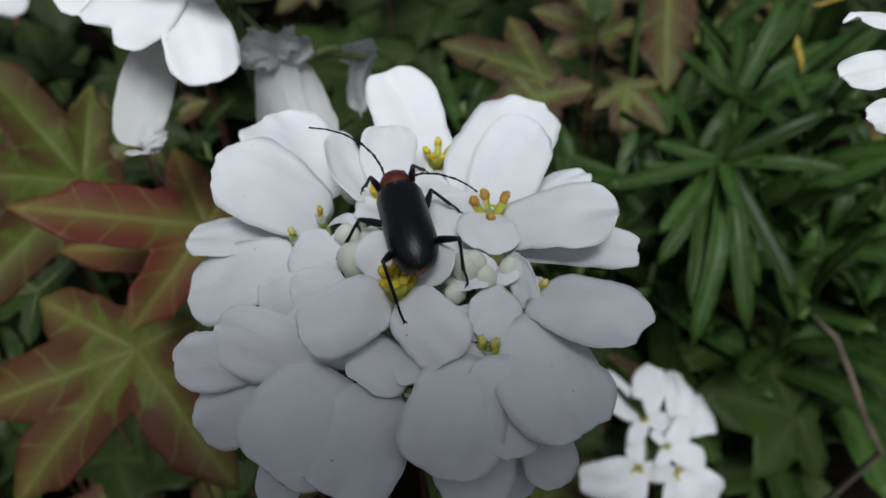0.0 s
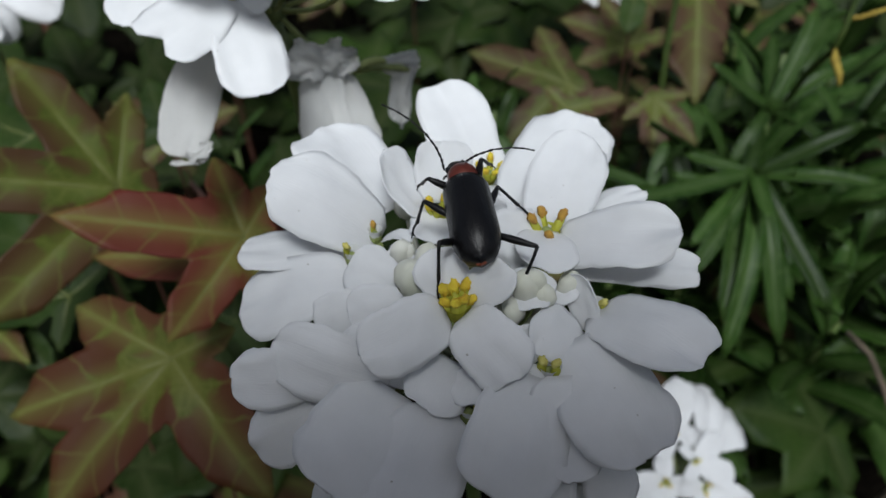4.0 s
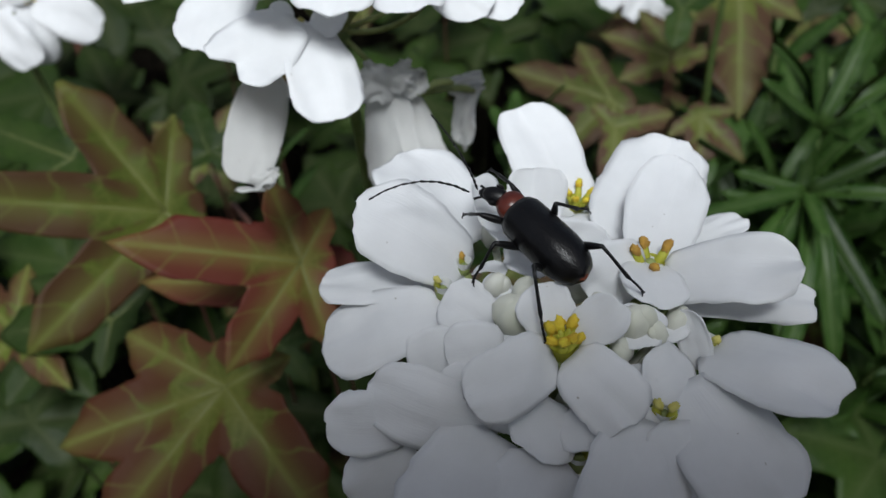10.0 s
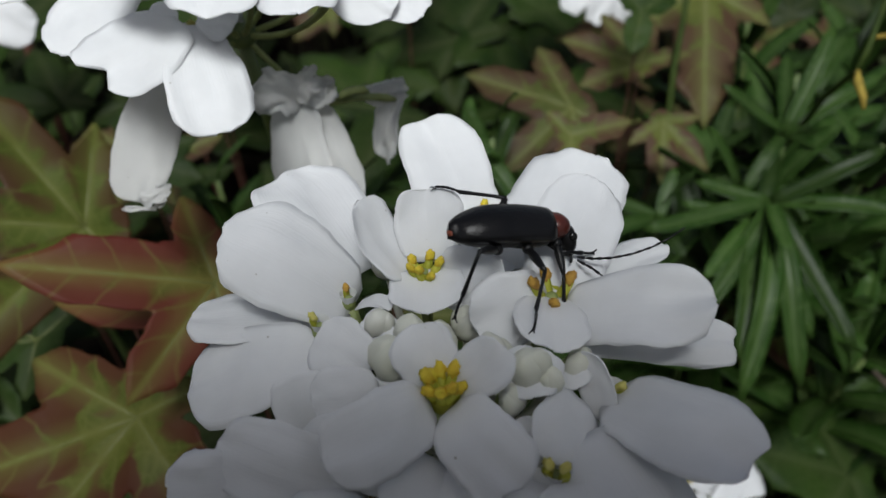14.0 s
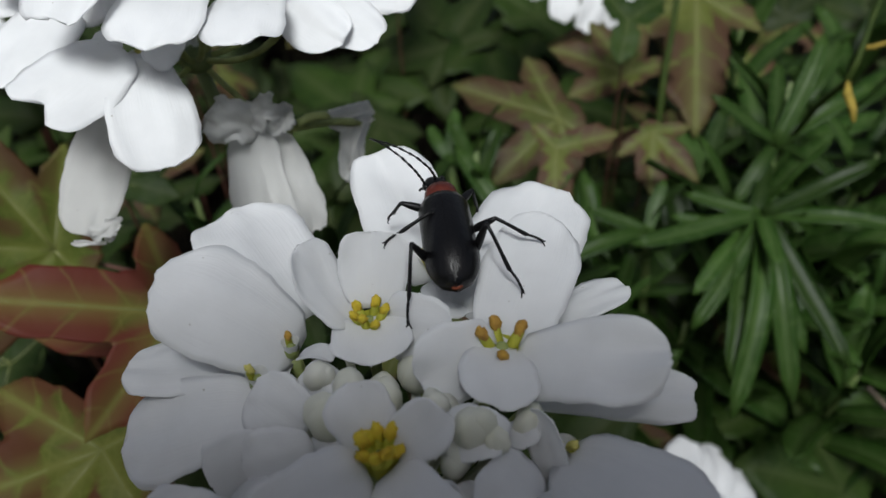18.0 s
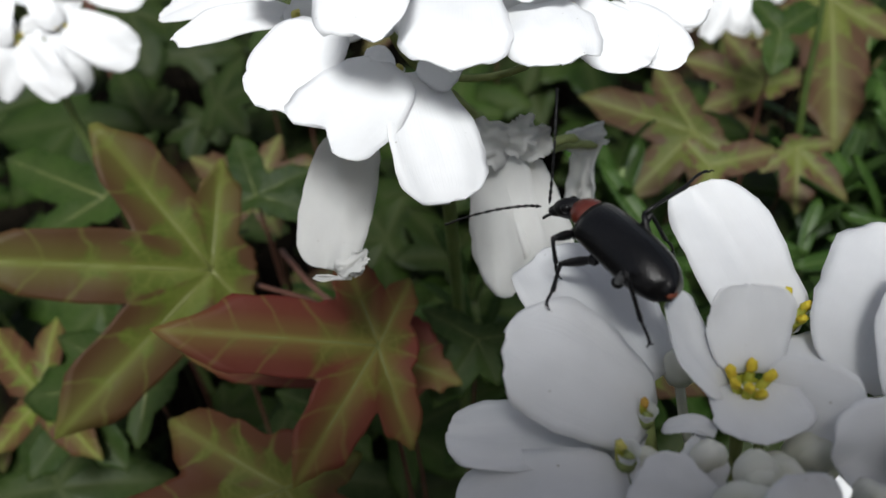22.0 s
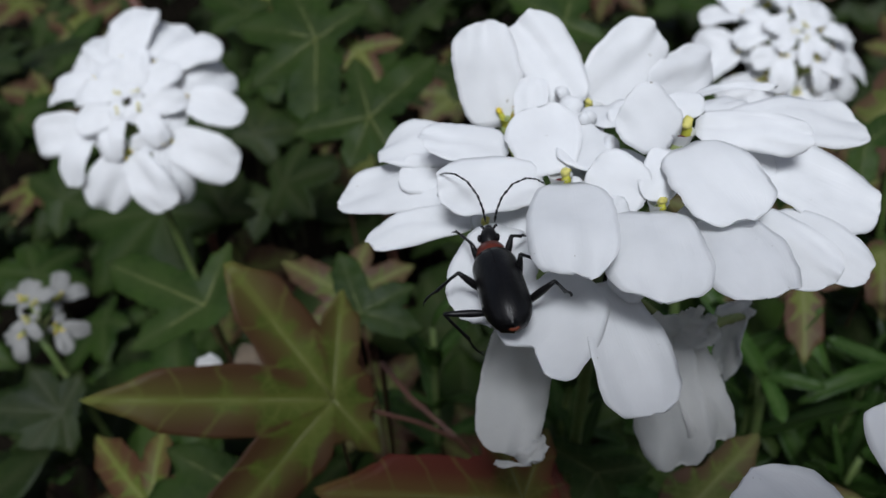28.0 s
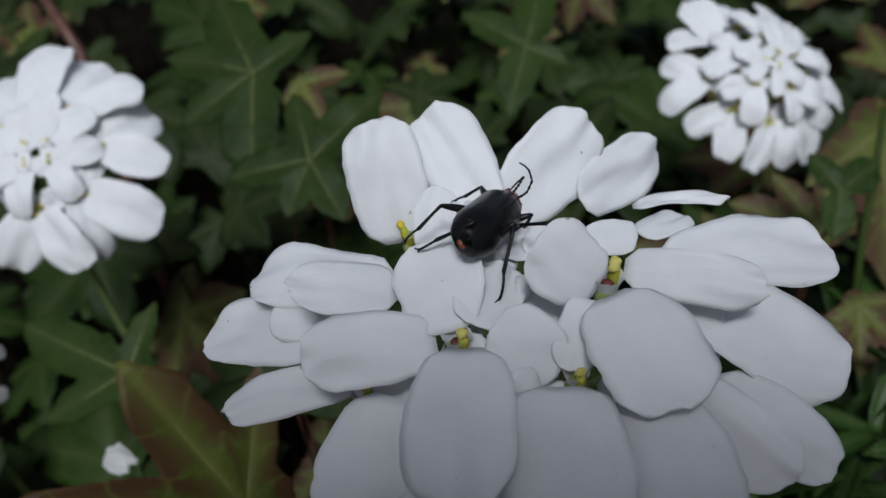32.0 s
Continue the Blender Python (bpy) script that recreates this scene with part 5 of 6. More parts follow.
def beetle_black(name, rough, pits):
    m, t, b, out = nodes(name)
    n = noise_fac(t, 600, 3)
    t.links.new(ramp(t, n, [(0.3, (0.003, 0.003, 0.0035)), (0.7, (0.006, 0.0055, 0.006))]), b.inputs["Base Color"])
    b.inputs["Roughness"].default_value = rough
    b.inputs["Specular IOR Level"].default_value = 0.3
    v = add(t, "ShaderNodeTexVoronoi", Scale=9000.0)
    tc = t.nodes.new("ShaderNodeTexCoord")
    t.links.new(tc.outputs["Object"], v.inputs["Vector"])
    both = t.nodes.new("ShaderNodeMath")
    both.operation = "MULTIPLY_ADD"
    t.links.new(noise_fac(t, 2600, 2, stretch=(0.6, 1.4, 1.0)), both.inputs[0])
    both.inputs[1].default_value = 2.2 if pits else 0.5
    t.links.new(v.outputs["Distance"], both.inputs[2])
    bump(t, b, both.outputs[0], 0.22 if pits else 0.1, 0.00006)
    return m


ELYTRA = beetle_black("wing_case_black", 0.3, True)
LIMB = beetle_black("limb_black", 0.42, False)
COLLAR = plain_material("rust_red_shell", (0.05, 0.009, 0.006), (0.105, 0.02, 0.011), 900, 0.28, relief=0.15, distance=0.0001)
TAIL = plain_material("orange_tail", (0.16, 0.035, 0.015), (0.24, 0.06, 0.025), 900, 0.5)

GROWN = 0.9  # its size against the numbers below
beetle = tagged(new("beetle"), "glossy black beetle with rust-red collar crawling over white flowers", "beetle")
for side in (-1, 1):
    bm = bmesh.new()
    shell(bm, -0.412, 0.354, 0.195, 0.142, -0.062, side, front=0.90, rear=2.25)
    part("wing_case", bm, ELYTRA, beetle)
bm = bmesh.new()
blob(bm, (-0.04, 0, -0.075), (0.35, 0.155, 0.085), None, 0.05, 20, 14)
part("abdomen", bm, LIMB, beetle)
bm = bmesh.new()
blob(bm, (-0.392, 0, -0.05), (0.026, 0.044, 0.028), None, 0.1, 12, 8)
part("abdomen_tip", bm, TAIL, beetle, "orange-red abdomen tip")
bm = bmesh.new()
blob(bm, (0.43, 0, -0.015), (0.115, 0.124, 0.096), None, 0.03, 20, 14)
part("pronotum", bm, COLLAR, beetle, "rust-red shield behind the head")
bm = bmesh.new()
blob(bm, (0.18, 0, -0.095), (0.24, 0.145, 0.075), None, 0.08, 16, 10)
part("thorax", bm, LIMB, beetle)
bm = bmesh.new()
blob(bm, (0.08, 0, 0), (0.125, 0.076, 0.072), None, 0.05, 16, 10)
blob(bm, (0.17, 0, -0.02), (0.07, 0.05, 0.04), None, 0.05, 12, 8)
for s in (-1, 1):
    tube(bm, arc((0.2, s * 0.035, -0.03), (0.25, s * 0.06, -0.06), (0.02, 0.01 * s, 0), 4), [0.011, 0.012, 0.01, 0.013, 0.009], 6)
head = part("head", bm, LIMB, beetle, "small black head bent forward")
for s in (-1, 1):
    bm = bmesh.new()
    blob(bm, (0.085, s * 0.075, 0.025), (0.035, 0.02, 0.032), None, 0, 10, 8)
    part("eye", bm, ELYTRA, head)
JOINTS, JOINT = 6, 0.142  # pieces of a feeler, and the length of one
antennae = []
for s in (-1, 1):
    pieces = []
    for k in range(JOINTS):
        bm = bmesh.new()
        thin = 0.0095 - 0.0006 * k
        for h in (0, 1):
            x = JOINT * h / 2
            tube(bm, [(x - 0.003, 0, 0), (x + JOINT * 0.12, 0, 0), (x + JOINT * 0.36, 0, 0), (x + JOINT * 0.47, 0, 0), (x + JOINT * 0.52, 0, 0)], [thin * 0.6, thin * 0.8, thin * 1.25, thin * 1.2, thin * 0.6], 8)
        pieces.append(part("antenna_joint" if k else "antenna", bm, LIMB, pieces[0] if k else beetle, "" if k else "long thin beaded antenna"))
    antennae.append((s, pieces))
# hip, femur and shin of the legs of one side
LEGS = [((0.40, 0.10, -0.12), 0.22, 0.30), ((0.14, 0.14, -0.14), 0.28, 0.40), ((-0.10, 0.14, -0.14), 0.36, 0.56)]
legs = []
for s in (-1, 1):
    for hip, fem, shin in LEGS:
        bm = bmesh.new()
        tube(bm, [(fem * u, 0, 0) for u in (0, .15, .4, .65, .85, 1)], [0.018, 0.027, 0.032, 0.029, 0.022, 0.017], 8)
        blob(bm, (0, 0, 0), (0.04, 0.04, 0.04))
        leg = part("leg", bm, LIMB, beetle)
        bm = bmesh.new()
        foot = shin * 0.36
        t0 = shin - foot
        pts = [(0, 0, 0), (t0 * 0.3, 0, 0.004), (t0 * 0.7, 0, 0.002), (t0, 0, 0)]
        rad = [0.015, 0.013, 0.014, 0.017]
        for i in range(1, 11):
            u = i / 10
            pts.append((t0 + foot * u, 0.01 * u, 0.10 * foot * math.sin(u * 2.6)))
            rad.append(0.008 + 0.0035 * (i % 2))
        tube(bm, pts, rad, 7)
        for c in (-1, 1):
            tube(bm, arc((shin - 0.005, 0.01, 0.0), (shin + 0.03, 0.01 + c * 0.02, -0.015), (0.008, c * 0.008, 0.008), 4), [0.006, 0.006, 0.005, 0.004, 0.003], 5)
        legs.append((s, hip, fem, shin, leg, part("shin", bm, LIMB, leg)))

for ob in beetle.children_recursive:
    ob.data.transform(Matrix.Scale(GROWN, 4))


def body_pose(ahead_of, behind, up):
    """The beetle's pose from the fore end and the hind end of its wing cases."""
    a, b = Vector(ahead_of) * CM, Vector(behind) * CM
    x = (a - b).normalized()
    z = Vector(up)
    z = (z - x * z.dot(x)).normalized()
    y = z.cross(x)
    m = Matrix((x, y, z)).transposed().to_4x4()
    m.translation = (a + b) / 2 + x * 0.00045 - z * 0.0006
    return m


def motions():
    walk(held_camera, PATH)
    rows = []
    for t, ax, ay, az, bx, by, bz, ux, uy, uz in BEETLE:
        rows.append((t, body_pose((ax, ay, az), (bx, by, bz), (ux, uy, uz))))
    walk(beetle, rows)
    times = [i * 0.25 for i in range(129)]

    def body_at(t):
        for (t0, m0), (t1, m1) in zip(rows, rows[1:]):
            if t <= t1:
                k = (t - t0) / (t1 - t0)
                q = m0.to_quaternion().slerp(m1.to_quaternion(), k)
                return Matrix.LocRotScale(m0.translation.lerp(m1.translation, k), q, None)
        return rows[-1][1]

    def bent(hip, foot, a, b, side_up):
        """Directions of hip to foot and hip to knee, and the reach, for a leg of two straight pieces."""
        d = foot - hip
        r = min(max(d.length, abs(a - b) * 1.1), (a + b) * 0.985)
        d.normalize()
        bend = math.acos(max(-1, min(1, (a * a + r * r - b * b) / (2 * a * r))))
        side_up = (side_up - d * side_up.dot(d)).normalized()
        return d, (d * math.cos(bend) + side_up * math.sin(bend)).normalized(), r

    def eased(k):
        k = min(1.0, max(0.0, (k - 0.25) / 0.5))
        return k * k * (3 - 2 * k)

    for n, (s, hip, fem, shin, leg, low) in enumerate(legs):
        hip = Vector((hip[0], s * hip[1], hip[2])) * CM * GROWN
        a, b = fem * CM * GROWN, shin * CM * GROWN
        steps = FEET[("R" if s < 0 else "L") + str(n % 3 + 1)]
        fem_rows, shin_rows = [], []
        for t in times:
            body = body_at(t)
            inv = body.inverted()
            for p, q in zip(steps, steps[1:]):
                if t <= q[0]:
                    break
            k = (t - p[0]) / (q[0] - p[0])
            here, there = Vector(p[1:4]) * CM, Vector(q[1:4]) * CM
            if q[0] - p[0] > 1.2:
                foot = (body_at(p[0]).inverted() @ here).lerp(body_at(q[0]).inverted() @ there, k)
            else:
                e = eased(k)
                up = body.to_3x3() @ Vector((0, 0, 1))
                foot = inv @ (here.lerp(there, e) + up * min(0.0012, 0.3 * (there - here).length) * 4 * e * (1 - e))
            d = (foot - hip).normalized()
            u = Vector((0, 0, 1)) - d * d.z
            u = u.normalized() if u.length > 0.01 else Vector((1, 0, 0))
            lean = radians(p[4] + (q[4] - p[4]) * k)
            d, x, r = bent(hip, foot, a, b, u * math.cos(lean) + d.cross(u) * math.sin(lean))
            y = x.cross(d).normalized()
            if y.length < 0.1:
                y = Vector((0, 1, 0))
            m = Matrix((x, y, x.cross(y))).transposed().to_4x4()
            m.translation = hip
            fem_rows.append((t, m))
            sx = m.to_3x3().inverted() @ (d * r - x * a).normalized()
            shin_rows.append((t, Matrix.Translation((a, 0, 0)) @ Matrix.Rotation(math.atan2(-sx.z, sx.x), 4, "Y")))
        walk(leg, fem_rows)
        walk(low, shin_rows)

    def way(az, el):
        az, el = radians(az), radians(el)
        return Vector((math.cos(el) * math.cos(az), math.cos(el) * math.sin(az), math.sin(el)))

    def feeler(row, s):
        v = row[1:8] if s > 0 else row[8:15]
        return Vector(v[:3]), way(v[3], v[4]), way(v[5], v[6])

    bases = {}
    reach = JOINT * CM * GROWN
    for s, pieces in antennae:
        tracks = [[] for _ in pieces]
        for t in times:
            for p, q in zip(FEELERS, FEELERS[1:]):
                if t <= q[0]:
                    break
            k = (t - p[0]) / (q[0] - p[0])
            (r0, a0, b0), (r1, a1, b1) = feeler(p, s), feeler(q, s)
            root, inner, outer = r0.lerp(r1, k) * CM, a0.slerp(a1, k, a0), b0.slerp(b1, k, b0)
            bases.setdefault(t, []).append(root)
            at, first = root, None
            for i in range(JOINTS):
                # the bend is spread along the feeler, most of it past the middle
                u = (i + 0.5) / JOINTS
                d = (inner * 1.5 - outer * 0.5).lerp(outer * 1.5 - inner * 0.5, u).normalized()
                m = Vector((1, 0, 0)).rotation_difference(d).to_matrix().to_4x4()
                m.translation = at
                if first is None:
                    first = m.inverted()
                    tracks[0].append((t, m))
                else:
                    tracks[i].append((t, first @ m))
                at = at + d * reach
        for ob, rows_of in zip(pieces, tracks):
            walk(ob, rows_of)
    # the head points at the roots of the feelers
    neck = Vector((0.50, 0, -0.02)) * CM * GROWN
    nods = []
    for t in times:
        d = (bases[t][0] + bases[t][1]) / 2 - neck
        d = Vector((max(d.x, 0.0004), d.y * 0.7, d.z - 0.0003)).normalized()
        m = Vector((1, 0, 0)).rotation_difference(d).to_matrix().to_4x4()
        m.translation = neck
        nods.append((t, m))
    walk(head, nods)


# seconds, fore end and hind end of the wing cases, and the way its back faces
BEETLE = [
    (0, -0.33, 4.49, 16.82, -0.15, 3.82, 16.63, -0.12, -0.3, 0.95),
    (0.5, -0.31, 4.57, 16.82, -0.17, 3.9, 16.63, -0.1, -0.29, 0.95),
    (1, -0.26, 4.52, 16.82, -0.11, 3.84, 16.68, -0.12, -0.22, 0.97),
    (1.5, -0.31, 4.62, 16.9, -0.08, 3.98, 16.7, -0.15, -0.34, 0.93),
    (2, -0.3, 4.67, 16.84, -0.15, 3.99, 16.69, -0.11, -0.23, 0.97),
    (2.5, -0.29, 4.67, 16.81, -0.12, 3.99, 16.72, -0.21, -0.17, 0.96),
    (3, -0.26, 4.69, 16.84, -0.14, 4.0, 16.7, -0.13, -0.22, 0.97),
    (3.5, -0.28, 4.66, 16.91, -0.15, 3.99, 16.71, -0.14, -0.31, 0.94),
    (5.5, -0.27, 4.77, 16.82, -0.21, 4.07, 16.73, -0.16, -0.15, 0.98),
    (6, -0.25, 4.68, 16.9, -0.16, 4.0, 16.74, -0.15, -0.25, 0.96),
    (6.5, -0.21, 4.74, 16.86, -0.18, 4.04, 16.73, -0.09, -0.19, 0.98),
    (7, -0.22, 4.68, 16.87, -0.2, 3.99, 16.71, -0.05, -0.23, 0.97),
    (7.5, -0.18, 4.72, 16.93, -0.2, 4.04, 16.73, 0.04, -0.29, 0.96),
    (8, -0.28, 4.82, 16.92, -0.19, 4.17, 16.65, -0.04, -0.39, 0.92),
    (8.5, -0.42, 4.94, 16.67, -0.12, 4.3, 16.59, -0.2, -0.22, 0.96),
    (9, -0.52, 4.86, 16.74, -0.1, 4.31, 16.6, -0.07, -0.29, 0.95),
    (9.5, -0.6, 4.75, 16.79, -0.18, 4.18, 16.72, -0.23, -0.28, 0.93),
    (10, -0.62, 4.79, 16.83, -0.19, 4.23, 16.7, -0.22, -0.37, 0.9),
    (10.5, -0.6, 5.06, 16.83, -0.28, 4.47, 16.59, -0.23, -0.48, 0.85),
    (11, -0.43, 5.1, 16.9, -0.35, 4.49, 16.54, -0.28, -0.52, 0.8),
    (11.5, -0.21, 5.16, 16.95, -0.37, 4.59, 16.55, -0.47, -0.41, 0.78),
    (12, 0.15, 5.07, 16.94, -0.49, 4.84, 16.72, -0.27, -0.17, 0.95),
    (12.5, 0.32, 5.18, 16.65, -0.36, 5.13, 16.85, 0.28, 0.05, 0.96),
    (13, 0.3, 5.12, 16.7, -0.34, 4.89, 16.9, 0.15, 0.39, 0.91),
    (13.5, 0.31, 5.15, 16.65, -0.33, 4.96, 16.89, 0.21, 0.42, 0.88),
    (14, 0.32, 5.13, 16.74, -0.32, 4.86, 16.92, 0.07, 0.42, 0.9),
    (14.5, 0.36, 5.11, 16.72, -0.27, 4.89, 16.96, 0.26, 0.26, 0.93),
    (16.5, 0.57, 5.26, 16.96, 0.06, 4.79, 16.8, -0.1, -0.21, 0.97),
    (17, 0.5, 5.35, 16.94, 0.09, 4.79, 16.81, 0.0, -0.24, 0.97),
    (17.5, 0.27, 5.5, 16.89, 0.14, 4.81, 16.75, -0.06, -0.19, 0.98),
    (18, -0.01, 5.66, 16.84, 0.09, 4.97, 16.7, -0.1, -0.21, 0.97),
    (18.5, -0.19, 5.81, 16.8, 0.08, 5.18, 16.6, -0.09, -0.33, 0.94),
    (19, -0.35, 5.9, 16.87, 0.1, 5.39, 16.68, -0.04, -0.38, 0.92),
    (19.5, -0.79, 6.02, 16.97, -0.15, 5.78, 16.69, 0.31, -0.23, 0.92),
    (20, -1.3, 5.93, 16.85, -0.73, 5.52, 16.77, 0.24, 0.15, 0.96),
    (20.5, -1.39, 5.75, 16.89, -0.84, 5.3, 16.92, 0.01, 0.08, 1.0),
    (21, -1.36, 5.75, 16.99, -0.91, 5.2, 16.98, 0.01, -0.02, 1.0),
    (21.5, -1.37, 5.77, 16.86, -0.95, 5.2, 16.95, -0.1, 0.08, 0.99),
    (22, -1.25, 5.77, 16.98, -0.89, 5.15, 16.96, 0.1, 0.03, 0.99),
    (22.5, -1.47, 6.05, 16.73, -1.01, 5.51, 16.81, -0.19, -0.0, 0.98),
    (23, -1.6, 6.09, 16.88, -1.2, 5.52, 16.77, 0.01, -0.19, 0.98),
    (23.5, -2.12, 6.27, 16.99, -1.8, 5.66, 16.82, -0.07, -0.3, 0.95),
    (24, -2.23, 6.55, 17.13, -2.28, 5.85, 16.99, 0.05, -0.21, 0.98),
    (24.5, -2.28, 6.79, 17.18, -2.34, 6.08, 17.11, 0.02, -0.09, 1.0),
    (25, -2.68, 6.99, 17.48, -2.54, 6.41, 17.11, -0.16, -0.56, 0.81),
    (25.5, -2.65, 7.53, 17.46, -2.64, 6.83, 17.33, -0.06, -0.19, 0.98),
    (26, -2.76, 7.32, 17.45, -2.65, 6.64, 17.27, -0.15, -0.28, 0.95),
    (26.5, -2.9, 7.09, 17.36, -2.64, 6.43, 17.28, -0.33, -0.24, 0.91),
    (28.5, -3.38, 7.15, 17.64, -3.34, 6.46, 17.48, 0.0, -0.23, 0.97),
    (28.8, -3.33, 7.59, 17.83, -3.54, 7.05, 17.42, 0.15, -0.64, 0.76),
    (29, -3.24, 7.58, 17.92, -3.37, 7.03, 17.49, 0.1, -0.64, 0.76),
    (29.3, -3.21, 7.95, 18.04, -3.2, 7.27, 17.85, 0.03, -0.28, 0.96),
    (29.5, -3.18, 7.83, 18.02, -3.2, 7.12, 17.92, 0.1, -0.15, 0.98),
    (30, -3.04, 7.8, 18.13, -3.18, 7.13, 17.92, 0.21, -0.34, 0.92),
    (30.5, -2.83, 8.1, 18.24, -3.11, 7.51, 17.97, 0.31, -0.51, 0.8),
    (31, -2.75, 8.22, 18.27, -3.01, 7.6, 18.03, 0.39, -0.47, 0.79),
    (31.5, -2.59, 8.4, 18.3, -2.81, 7.72, 18.24, 0.46, -0.22, 0.86),
    (32, -2.39, 8.81, 18.1, -2.66, 8.16, 18.24, 0.71, -0.14, 0.69),
]
